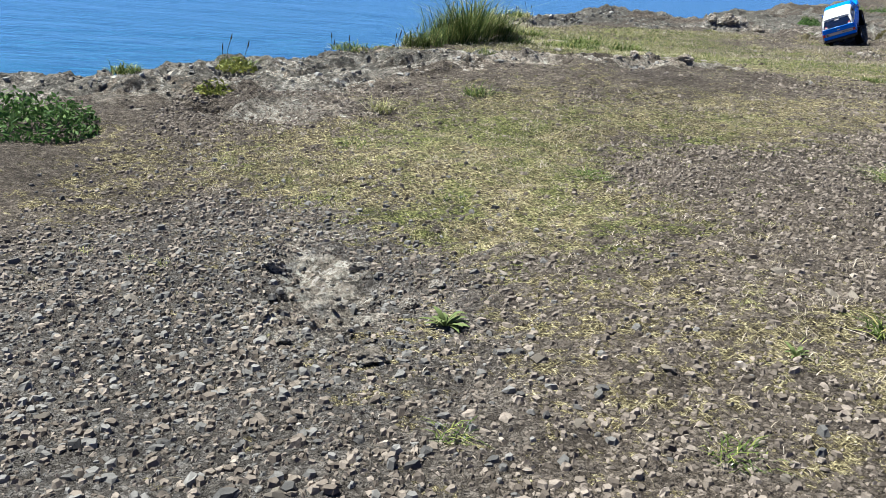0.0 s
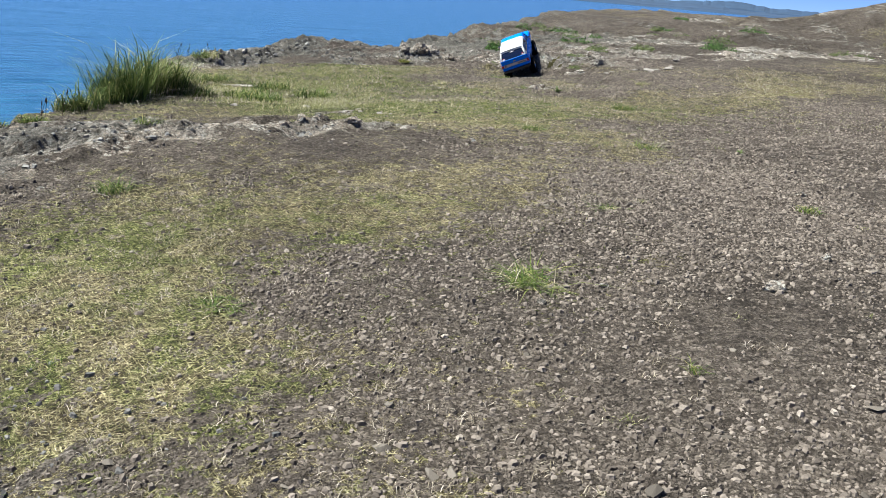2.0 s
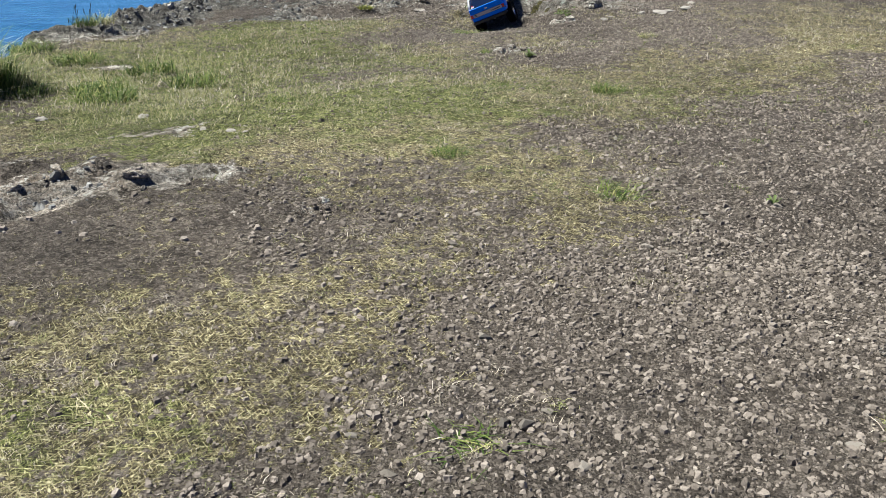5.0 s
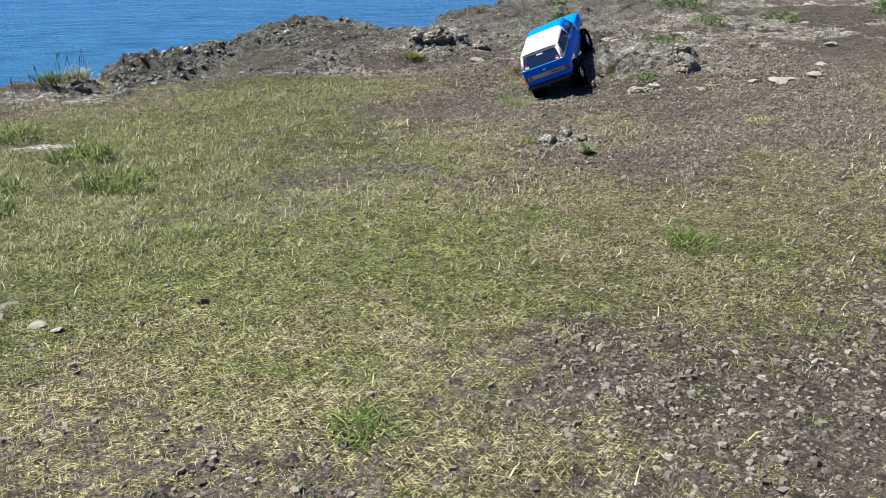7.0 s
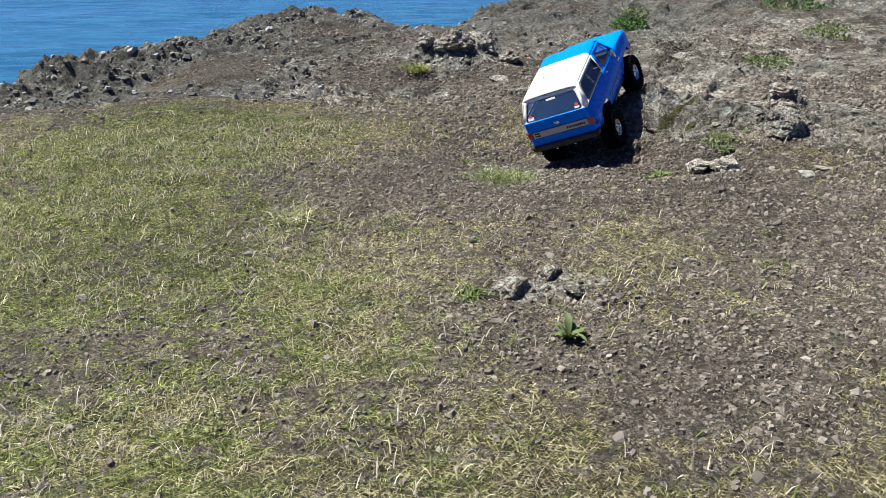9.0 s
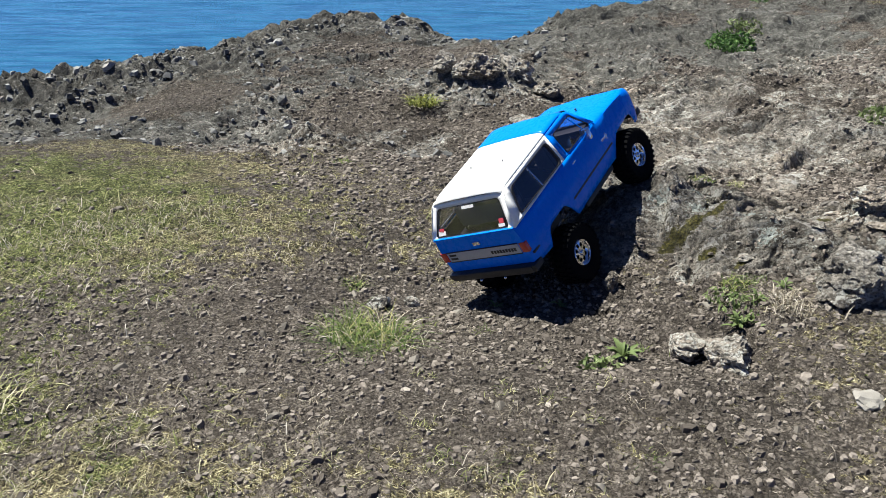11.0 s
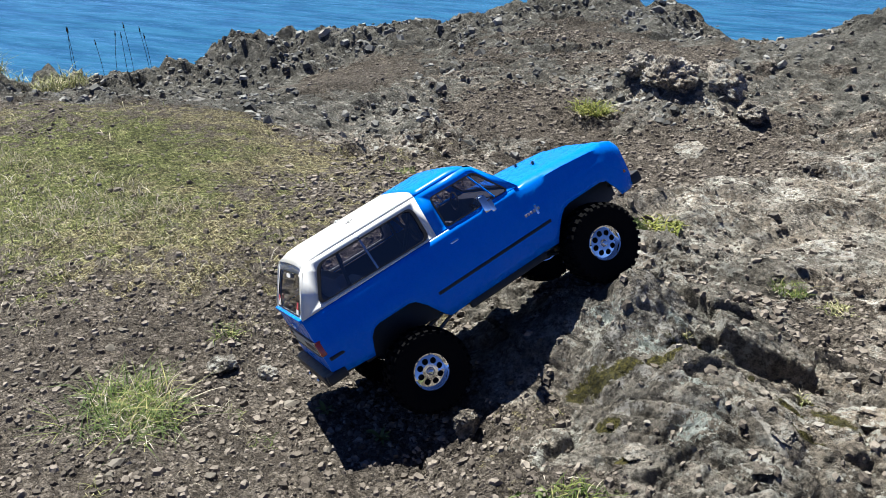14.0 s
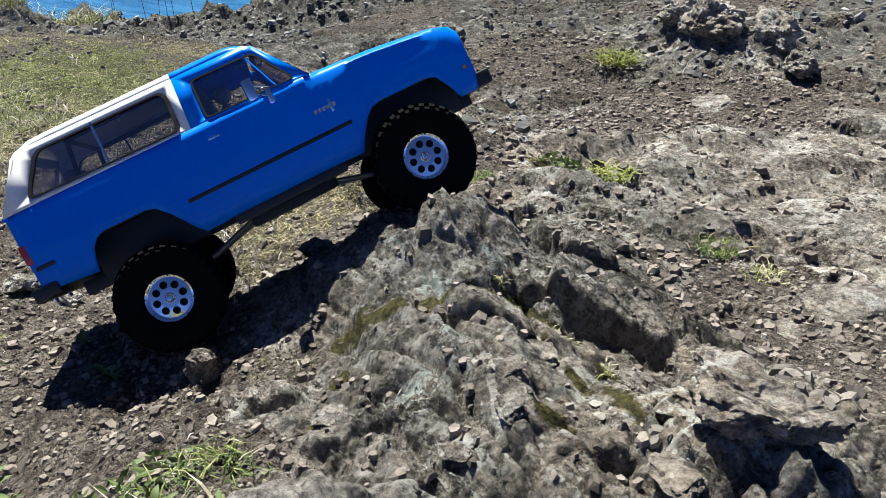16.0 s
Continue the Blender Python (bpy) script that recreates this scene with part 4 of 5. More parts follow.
def body_shell():
    bm = bmesh.new()
    xs = sorted({x for x, _ in SILL} | {x for x, _ in WAIST} | {-0.25, -0.23, -0.255, -0.235, -0.05, 0.0, 0.05, 0.18, 0.235, 0.16})
    shares = (0.0, 0.12, 0.3, 0.45, 0.58, 0.66, 0.8, 0.93, 1.0)
    sides = {}
    for sign in (-1, 1):
        grid = []
        for x in xs:
            low, high = along(x, SILL), along(x, WAIST)
            grid.append([bm.verts.new((x, sign * half_width(x, low + (high - low) * s) - sign * (0.004 if s == 1.0 and x > 0.08 else 0), low + (high - low) * s)) for s in shares])
        for a, b in zip(grid, grid[1:]):
            for j in range(len(shares) - 1):
                bm.faces.new((a[j], b[j], b[j + 1], a[j + 1]))
        sides[sign] = grid
    # tail and nose between the sides
    for end in (0, -1):
        one, two = sides[-1][end], sides[1][end]
        for j in range(len(shares) - 1):
            bm.faces.new((one[j], one[j + 1], two[j + 1], two[j]))
    # bonnet with a raised middle
    first = next(k for k, x in enumerate(xs) if x >= 0.078)
    rows = []
    for k in range(first, len(xs)):
        a, b = sides[-1][k][-1], sides[1][k][-1]
        row = [a]
        for f in (0.10, 0.18, 0.5, 0.82, 0.90):
            lift = {0.10: 0.0035, 0.18: 0.0030, 0.5: 0.0062, 0.82: 0.0030, 0.90: 0.0035}[f] * (1 if xs[k] < 0.235 else 0.4)
            p = a.co.lerp(b.co, f)
            row.append(bm.verts.new((p.x, p.y, p.z + lift)))
        rows.append(row + [b])
    for a, b in zip(rows, rows[1:]):
        for j in range(6):
            bm.faces.new((a[j], a[j + 1], b[j + 1], b[j]))
    return bm


def pillar_y(z):
    return 0.105 - (z - 0.101) * 0.30


def side_place(sign):
    return lambda x, z, proud=0.0: Vector((x, sign * (pillar_y(z) + proud), z + proud * 0.3))


def back_place(y, z, proud=0.0):
    return Vector((-0.2640 + (z - 0.101) * 0.62 - proud, y, z + proud * 0.5))


def roof_shell(x_low, x_high, rear):
    """The rounded roof from gutter to gutter between two stations."""
    bm = bmesh.new()
    rows = []
    xs = np.linspace(x_low, x_high, 10)
    for x in xs:
        drop = 0.0
        if rear and x < x_low + 0.03:
            drop = 0.0065 * (1 - (x - x_low) / 0.03) ** 2
        if not rear and x > x_high - 0.025:
            drop = 0.0065 * ((x - x_high + 0.025) / 0.025) ** 2
        row = []
        for f in (-1, -0.97, -0.90, -0.7, -0.35, 0, 0.35, 0.7, 0.90, 0.97, 1):
            rise = 0.0 if abs(f) == 1 else 0.0045 if abs(f) == 0.97 else 0.0075 if abs(f) == 0.9 else 0.0085 + 0.0020 * (1 - f * f)
            row.append(bm.verts.new((x, f * pillar_y(0.1585), 0.1585 + rise - drop)))
        rows.append(row)
    for a, b in zip(rows, rows[1:]):
        for j in range(10):
            bm.faces.new((a[j], a[j + 1], b[j + 1], b[j]))
    return bm


def tyre_mesh():
    bm = bmesh.new()
    lathe(bm, [(0.0255, -0.0165), (0.031, -0.0205), (0.042, -0.0225), (0.0505, -0.0215), (0.0535, -0.0185), (0.0545, -0.009), (0.0548, 0), (0.0545, 0.009),
               (0.0535, 0.0185), (0.0505, 0.0215), (0.042, 0.0225), (0.031, 0.0205), (0.0255, 0.0165)], 60, close=True)
    bm.faces.ensure_lookup_table()
    lugs = []
    for f in bm.faces:
        c = f.calc_center_median()
        r = math.hypot(c.x, c.z)
        k = int((math.atan2(c.z, c.x) % (2 * math.pi)) / (2 * math.pi) * 60)
        row = 0 if abs(c.y) < 0.009 else 1
        if r > 0.0495 and (k + row) % 2 == 0:
            lugs.append(f)
    raised = bmesh.ops.inset_individual(bm, faces=lugs, thickness=0.0005)["faces"]
    for f in lugs:
        for v in f.verts:
            r = math.hypot(v.co.x, v.co.z)
            v.co.x, v.co.z = v.co.x * (r + 0.0036) / r, v.co.z * (r + 0.0036) / r
            if abs(v.co.y) > 0.019:
                v.co.y *= 1.05
    return bm


def rim_mesh():
    bm = bmesh.new()
    circle = lambda cx, cz, r, n: [(cx + r * math.cos(2 * math.pi * k / n), cz + r * math.sin(2 * math.pi * k / n)) for k in range(n)]
    holes = [circle(0.0146 * math.cos(a), 0.0146 * math.sin(a), 0.0042, 12) for a in (2 * math.pi * k / 8 for k in range(8))]
    face = sheet(circle(0, 0, 0.0225, 40), holes, lambda u, v: Vector((u, -0.0120 - 0.0025 * (1 - math.hypot(u, v) / 0.0225), v)))
    made = bmesh.ops.extrude_face_region(face, geom=face.faces[:])["geom"]
    for v in made:
        if isinstance(v, bmesh.types.BMVert):
            v.co.y += 0.005
    me = bpy.data.meshes.new("tmp")
    face.to_mesh(me)
    face.free()
    bm.from_mesh(me)
    bpy.data.meshes.remove(me)
    lathe(bm, [(0.0215, -0.0125), (0.0228, -0.0170), (0.0248, -0.0178), (0.0262, -0.0165), (0.0262, -0.0120), (0.0235, -0.010), (0.0235, 0.014), (0.0215, 0.014), (0.0215, -0.009)], 40, close=True)
    return bm


def make_wheel(truck, x, y, z, label):
    """One wheel: a tyre on a chromed eight-hole rim. Its outer face looks along -y."""
    bm = bmesh.new()
    tube(bm, (0, 0.012, 0), (0, -0.006, 0), 0.006, 16)
    wheel = part("wheel", bm, BLACK, truck, label)
    wheel.location = (x, y, z + RIDE)
    if y > 0:
        wheel.rotation_euler = (0, 0, math.pi)
    part("tyre", tyre_mesh(), RUBBER, wheel, "black knobbly rubber tyre")
    part("rim", rim_mesh(), CHROME, wheel, "chromed rim with eight round holes")
    bm = bmesh.new()
    lathe(bm, [(0.0, -0.0185), (0.0030, -0.0183), (0.0050, -0.0165), (0.0060, -0.0125)], 16)
    part("hub_cap", bm, CHROME, wheel)
    for k in range(8):
        a = 2 * math.pi * (k + 0.5) / 8
        bm = bmesh.new()
        tube(bm, (0.0243 * math.cos(a), -0.0175, 0.0243 * math.sin(a)), (0.0243 * math.cos(a), -0.0190, 0.0243 * math.sin(a)), 0.0011, 6)
        part("bolt", bm, BLACK, wheel)
    bm = bmesh.new()
    tube(bm, (0, -0.002, 0), (0, 0.006, 0), 0.0215, 24)
    part("brake_disc", bm, BLACK, wheel)


def plate(name, bm_box, material, parent, label=""):
    low, high, bevel = bm_box
    return part(name, box(bmesh.new(), low, high, bevel), material, parent, label)


def build_truck():
    truck = new("toy_truck")
    truck.empty_display_size = 0.1
    x_way, y_way, z_way = Vector((0.3699, 0.8685, 0.3308)), Vector((-0.7700, 0.4857, -0.4142)), Vector((-0.5204, -0.1020, 0.8478))
    turn = Matrix((x_way, y_way, z_way)).transposed().to_quaternion().to_matrix().to_4x4()
    truck.matrix_basis = Matrix.Translation((2.9591, 6.2846, 0.1260)) @ turn @ Matrix.Translation((0, 0, -RIDE))
    tagged(truck, "blue and white remote-controlled toy truck with chrome wheels, climbing a rock", "toy truck")

    body = part("body_shell", body_shell(), BLUE, truck, "glossy blue lower body", 40, 0.0016)
    # hard top
    cap_side = [(-0.2645, 0.1012), (-0.0565, 0.1012), (-0.0525, 0.1590), (-0.226, 0.1590), (-0.234, 0.1540)]
    cap_hole = rounded([(-0.2335, 0.1075), (-0.0675, 0.1045), (-0.0655, 0.1500), (-0.2080, 0.1505)], 0.010)
    cap = part("hard_top", roof_shell(-0.231, -0.0525, True), WHITE, truck, "white hard top", 40, 0.0014)
    cab_side = [(-0.0565, 0.1012), (0.080, 0.0995), (0.0385, 0.1545), (0.028, 0.1590), (-0.0525, 0.1590)]
    cab_hole = rounded([(-0.0370, 0.1040), (0.0640, 0.1030), (0.0355, 0.1465), (-0.0350, 0.1475)], 0.006)
    cab = part("cab_roof", roof_shell(-0.0525, 0.031, False), BLUE, truck, "blue cab roof", 40, 0.0014)
    for sign in (-1, 1):
        place = side_place(sign)
        part("side_panel", sheet(cap_side, [cap_hole], place), WHITE, cap, "", 30, 0.0016)
        part("door_frame", sheet(cab_side, [cab_hole], place), BLUE, cab, "", 30, 0.0016)
        part("window_seal", strip(cap_hole, place, 0.0048, 0.0022), TRIM, cap, "black rubber window seal")
        part("window_seal", strip(cab_hole, place, 0.0024, 0.0015), TRIM, cab, "black rubber window seal")
        part("side_window", sheet(cap_hole, [], lambda x, z, p=place: p(x, z, -0.0008)), WINDOW, cap, "smoked rear side window", 0)
        part("door_window", sheet(cab_hole, [], lambda x, z, p=place: p(x, z, -0.0008)), WINDOW, cab, "smoked door window", 0)
        part("window_bar", box(bmesh.new(), (-0.1475, sign * 0.0975 - 0.0012, 0.105), (-0.1445, sign * 0.0975 + 0.0012, 0.155), 0.0005, Matrix.Translation((0, sign * -0.0005, 0)) @ Matrix.Translation((0, sign * 0.0975, 0.13)) @ Matrix.Rotation(sign * math.atan(0.30), 4, "X") @ Matrix.Translation((0, -sign * 0.0975, -0.13))), CHROME, cap)
        part("vent_bar", tube(bmesh.new(), place(0.043, 0.104, 0.0003), place(0.026, 0.148, 0.0003), 0.0012, 6), BLUE, cab)
        part("side_trim", box(bmesh.new(), (-0.094, sign * 0.1086 - 0.0018, 0.0325), (0.098, sign * 0.1086 + 0.0018, 0.0372), 0.0008), TRIM, body, "black rubbing strip")
        part("side_trim", box(bmesh.new(), (-0.2600, sign * 0.1070 - 0.0024, 0.0385), (-0.2170, sign * 0.1075 + 0.0024, 0.0430), 0.0008), TRIM, body, "black rubbing strip")
        part("tail_lamp", box(bmesh.new(), (-0.2668, sign * 0.0985 - 0.0078, 0.0475), (-0.2535, sign * 0.0985 + 0.0078, 0.0690), 0.0020), RED, body, "red and orange tail lamp")
        part("side_marker", box(bmesh.new(), (0.2290, sign * 0.1010 - 0.0026, 0.0320), (0.2400, sign * 0.1010 + 0.0026, 0.0365), 0.0008), AMBER, body, "orange side marker lamp")
        part("door_handle", box(bmesh.new(), (-0.0460, sign * 0.1082 - 0.0014, 0.0820), (-0.0330, sign * 0.1082 + 0.0020, 0.0845), 0.0006), CHROME, body)
        part("sill_bar", box(bmesh.new(), (-0.0600, sign * 0.0980 - 0.006, -0.0105), (0.0720, sign * 0.0980 + 0.006, 0.0005), 0.003), BLACK, body, "black sill guard")
        # plus-shaped badge and its plain lettering bars
        badge = part("badge", box(bmesh.new(), (0.0835, sign * 0.1112 - 0.0016, 0.0530), (0.0870, sign * 0.1112 + 0.0016, 0.0665), 0.0005), CHROME, body, "small chrome badge of plain bars")
        for a, b in ((0.0655, 0.0690), (0.0705, 0.0735), (0.0750, 0.0780), (0.0795, 0.0905)):
            part("badge_bar", box(bmesh.new(), (a, sign * 0.1112 - 0.0014, 0.0575), (b, sign * 0.1112 + 0.0014, 0.0615), 0.0004), SILVER, badge)
        mirror = part("mirror", box(bmesh.new(), (0.0100, sign * 0.1230 - 0.0095, 0.0960), (0.0215, sign * 0.1230 + 0.0095, 0.1200), 0.0035), CHROME, cab, "chrome wing mirror")
        part("mirror_arm", tube(bmesh.new(), (0.030, sign * 0.103, 0.0985), (0.0170, sign * 0.1200, 0.1030), 0.0016, 8), CHROME, mirror)
        part("mirror_arm", tube(bmesh.new(), (0.036, sign * 0.103, 0.1060), (0.0170, sign * 0.1200, 0.1130), 0.0014, 8), CHROME, mirror)
        part("mirror_foot", box(bmesh.new(), (0.0290, sign * 0.1060 - 0.0025, 0.0880), (0.0360, sign * 0.1060 + 0.0030, 0.1050), 0.002), CHROME, mirror)
        part("wheel_liner", box(bmesh.new(), (-0.212, sign * 0.075 - 0.018, 0.046), (-0.100, sign * 0.075 + 0.018, 0.056), 0.004), BLACK, body)
        # black panels added behind the wheels to keep the arches dark
        part("inner_fender", box(bmesh.new(), (-0.214, sign * 0.058 - 0.002, -0.004), (-0.094, sign * 0.058 + 0.002, 0.054), 0.001), BLACK, body)
        part("inner_fender", box(bmesh.new(), (0.094, sign * 0.058 - 0.002, -0.004), (0.226, sign * 0.058 + 0.002, 0.050), 0.001), BLACK, body)
        part("wheel_liner", box(bmesh.new(), (0.098, sign * 0.075 - 0.018, 0.042), (0.222, sign * 0.075 + 0.018, 0.052), 0.004), BLACK, body)
    # back of the hard top
    back = [(-0.1045, 0.1012), (0.1045, 0.1012), (0.0905, 0.1540), (0.0800, 0.1590), (-0.0800, 0.1590), (-0.0905, 0.1540)]
    back_hole = rounded([(-0.0900, 0.1045), (0.0900, 0.1045), (0.0760, 0.1500), (-0.0760, 0.1500)], 0.007)
    part("rear_panel", sheet(back, [back_hole], back_place), WHITE, cap, "", 30, 0.0016)
    part("window_seal", strip(back_hole, back_place, 0.0022, 0.0012), TRIM, cap, "black rubber window seal")
    glass = part("rear_window", sheet(back_hole, [], lambda y, z: back_place(y, z, -0.0008)), WINDOW, cap, "smoked rear window with stickers", 0)
    for (y0, z0, y1, z1), material in (((-0.016, 0.1430, 0.014, 0.1478), PAPER), ((0.064, 0.1065, 0.083, 0.1140), PAPER), ((0.068, 0.1120, 0.080, 0.1180), PINK), ((-0.083, 0.1060, -0.068, 0.1110), PAPER), ((-0.081, 0.1115, -0.070, 0.1190), PINK)):
        part("sticker", sheet([(y0, z0), (y1, z0), (y1, z1), (y0, z1)], [], lambda y, z: back_place(y, z, 0.0014)), material, glass, "", 0, 0.0004)
    # windscreen
    front = lambda y, z: Vector((0.080 - (z - 0.0995) * 0.755, y * (1 - (z - 0.0995) * 2.6), z))
    screen = rounded([(-0.0960, 0.1035), (0.0960, 0.1035), (0.0985, 0.1530), (-0.0985, 0.1530)], 0.007)
    part("windscreen_frame", sheet([(-0.1045, 0.0995), (0.1045, 0.0995), (0.1045, 0.1590), (-0.1045, 0.1590)], [screen], front), TRIM, cab, "black windscreen surround", 30, 0.0014)
    part("windscreen", sheet(screen, [], front), WINDOW, cab, "smoked windscreen", 0)
    for y in (-0.03, 0.02):
        part("wiper", tube(bmesh.new(), front(y, 0.103) + Vector((0.002, 0, 0)), front(y + 0.045, 0.112) + Vector((0.0025, 0, 0)), 0.0008, 6), TRIM, cab)
    # tail
    tail = plate("tailgate_panel", ((-0.2668, -0.0885, 0.0475), (-0.2640, 0.0885, 0.0690), 0.0008), SILVER, body, "silver tailgate panel with dark lettering bars")
    for k in range(9):
        y = -0.0800 + k * 0.0068
        part("letter_bar", box(bmesh.new(), (-0.2674, y, 0.0535), (-0.2662, y + 0.0048, 0.0605), 0.0004), TRIM, tail)
    for z in (0.0520, 0.0600):
        part("letter_bar", box(bmesh.new(), (-0.2674, 0.0665, z), (-0.2662, 0.0840, z + 0.0045), 0.0004), TRIM, tail)
    for z in (0.0470, 0.0690):
        part("panel_edge", box(bmesh.new(), (-0.2676, -0.0890, z - 0.0006), (-0.2640, 0.0890, z + 0.0006), 0.0003), TRIM, tail)
    plate("tailgate_latch", ((-0.2690, -0.0085, 0.0790), (-0.2640, 0.0085, 0.0865), 0.0012), CHROME, body, "chrome latch")
    plate("tail_ledge", ((-0.2680, -0.1000, 0.0985), (-0.2600, 0.1000, 0.1030), 0.0015), BLUE, body)
    bm = box(bmesh.new(), (-0.2790, -0.1000, 0.0080), (-0.2600, 0.1000, 0.0235), 0.003)
    for sign in (-1, 1):
        box(bm, (-0.2760, sign * 0.1000 - 0.0080, 0.0100), (-0.2480, sign * 0.1000 + 0.0080, 0.0235), 0.003)
    bumper = part("rear_bumper", bm, BLACK, truck, "black rear bumper")
    for y in (-0.030, 0.030):
        bm = bmesh.new()
        bmesh.ops.create_uvsphere(bm, u_segments=8, v_segments=6, radius=0.0030, matrix=Matrix.Translation((-0.2795, y, 0.0060)))
        part("shackle", bm, CHROME, bumper)
    # nose
    bm = box(bmesh.new(), (0.2460, -0.0960, 0.0060), (0.2640, 0.0960, 0.0230), 0.004)
    bumper = part("front_bumper", bm, BLACK, truck, "black front bumper with a bull bar")
    for y in (-0.045, 0.045):
        part("bull_bar_post", tube(bmesh.new(), (0.2580, y, 0.015), (0.2620, y * 0.9, 0.062), 0.0028, 8), BLACK, bumper)
    part("bull_bar_rail", tube(bmesh.new(), (0.2620, -0.0405, 0.062), (0.2620, 0.0405, 0.062), 0.0028, 8), BLACK, bumper)
    grille = plate("grille", ((0.2460, -0.0880, 0.0300), (0.2510, 0.0880, 0.0700), 0.0012), CHROME, body, "chrome grille")
    for k in range(7):
        part("grille_bar", box(bmesh.new(), (0.2500, -0.058, 0.0335 + k * 0.005), (0.2520, 0.058, 0.0360 + k * 0.005), 0.0005), TRIM, grille)
    for sign in (-1, 1):
        part("headlamp", box(bmesh.new(), (0.2490, sign * 0.074 - 0.011, 0.0420), (0.2530, sign * 0.074 + 0.011, 0.0640), 0.0015), PAPER, grille, "pale headlamp")
    # body pins
    for x, y, z in ((0.150, -0.030, 0.1015), (0.150, 0.030, 0.1015), (-0.135, -0.040, 0.1690), (-0.135, 0.040, 0.1690)):
        bm = tube(bmesh.new(), (x, y, z - 0.006), (x, y, z + 0.004), 0.0022, 10)
        pin = part("body_post", bm, BLACK if x > 0 else WHITE, truck)
        part("body_clip", tube(bmesh.new(), (x - 0.006, y - 0.003, z + 0.002), (x + 0.006, y + 0.004, z + 0.0024), 0.0008, 6), STEEL, pin)
    # cabin
    bm = box(bmesh.new(), (-0.250, -0.094, 0.066), (0.072, 0.094, 0.070))
    box(bm, (0.055, -0.092, 0.068), (0.078, 0.092, 0.100), 0.004)
    tub = part("cabin_floor", bm, INTERIOR, truck, "dark moulded cabin floor and dashboard")
    for sign in (-1, 1):
        bm = box(bmesh.new(), (-0.030, sign * 0.045 - 0.022, 0.070), (0.018, sign * 0.045 + 0.022, 0.084), 0.005)
        box(bm, (-0.042, sign * 0.045 - 0.021, 0.080), (-0.026, sign * 0.045 + 0.021, 0.128), 0.006)
        box(bm, (-0.040, sign * 0.045 - 0.011, 0.128), (-0.028, sign * 0.045 + 0.011, 0.144), 0.005)
        part("seat", bm, SEAT_GREY if sign < 0 else INTERIOR, tub, "bucket seat")
        for a, b in (((-0.056, 0.082, 0.070), (-0.060, 0.076, 0.152)), ((-0.190, 0.082, 0.070), (-0.178, 0.076, 0.150)), ((-0.060, 0.076, 0.152), (-0.178, 0.076, 0.150))):
            part("roll_bar", tube(bmesh.new(), (a[0], sign * a[1], a[2]), (b[0], sign * b[1], b[2]), 0.0026, 8), BLACK, tub)
    for a, b in (((-0.060, -0.076, 0.152), (-0.060, 0.076, 0.152)), ((-0.178, -0.076, 0.150), (-0.178, 0.076, 0.150)), ((-0.058, -0.080, 0.075), (-0.060, 0.074, 0.150)), ((-0.058, 0.080, 0.075), (-0.060, -0.074, 0.150))):
        part("roll_bar", tube(bmesh.new(), a, b, 0.0026, 8), BLACK, tub)
    bm = box(bmesh.new(), (-0.185, -0.080, 0.070), (-0.145, 0.080, 0.088), 0.005)
    box(bm, (-0.200, -0.080, 0.080), (-0.184, 0.080, 0.122), 0.006)
    part("rear_bench", bm, SEAT_GREY, tub, "grey rear bench seat")
    for sign in (-1, 1):
        part("door_card", box(bmesh.new(), (-0.245, sign * 0.097 - 0.002, 0.066), (0.070, sign * 0.097 + 0.002, 0.1005), 0.001), INTERIOR, tub)
    bm = bmesh.new()
    ring = [(0.040 + 0.004 * math.sin(a), 0.045 + 0.014 * math.cos(a), 0.104 + 0.013 * math.sin(a)) for a in (2 * math.pi * k / 14 for k in range(14))]
    for k in range(14):
        tube(bm, ring[k], ring[(k + 1) % 14], 0.0015, 6)
    part("steering_wheel", bm, BLACK, tub)
    bm = bmesh.new()
    bmesh.ops.create_uvsphere(bm, u_segments=16, v_segments=10, radius=0.5, matrix=Matrix.Translation((-0.016, 0.045, 0.104)) @ Matrix.Diagonal((0.026, 0.040, 0.050, 1)))
    bmesh.ops.create_uvsphere(bm, u_segments=16, v_segments=10, radius=0.0105, matrix=Matrix.Translation((-0.014, 0.045, 0.139)))
    part("seat_figure", bm, FIGURE, tub, "plain pale seated figure")
    # running gear
    for sign in (-1, 1):
        part("frame_rail", box(bmesh.new(), (-0.245, sign * 0.032 - 0.005, -0.006), (0.245, sign * 0.032 + 0.005, 0.010), 0.001), BLACK, truck)
    part("skid_plate", box(bmesh.new(), (-0.050, -0.040, -0.022), (0.060, 0.040, -0.004), 0.006), BLACK, truck)
    for x, z in ((-0.159, -0.041), (0.151, -0.037)):
        bm = tube(bmesh.new(), (x, -0.078, z), (x, 0.078, z), 0.0065, 12)
        bmesh.ops.create_uvsphere(bm, u_segments=14, v_segments=10, radius=0.5, matrix=Matrix.Translation((x, 0.012, z)) @ Matrix.Diagonal((0.036, 0.036, 0.034, 1)))
        axle = part("axle", bm, BLACK, truck)
        inner = -0.035 if x < 0 else 0.035
        for sign in (-1, 1):
            part("link_rod", tube(bmesh.new(), (x, sign * 0.040, z - 0.004), (inner * 1.2, sign * 0.034, -0.010), 0.0025, 8), STEEL, axle)
            bm = tube(bmesh.new(), (x, sign * 0.055, z + 0.004), (x + (0.018 if x < 0 else -0.018), sign * 0.044, 0.052), 0.0028, 8)
            part("shock_absorber", bm, STEEL, axle)
            a, b = Vector((x, sign * 0.055, z + 0.012)), Vector((x + (0.016 if x < 0 else -0.016), sign * 0.0455, 0.044))
            bm = bmesh.new()
            turns_n = 7
            points = []
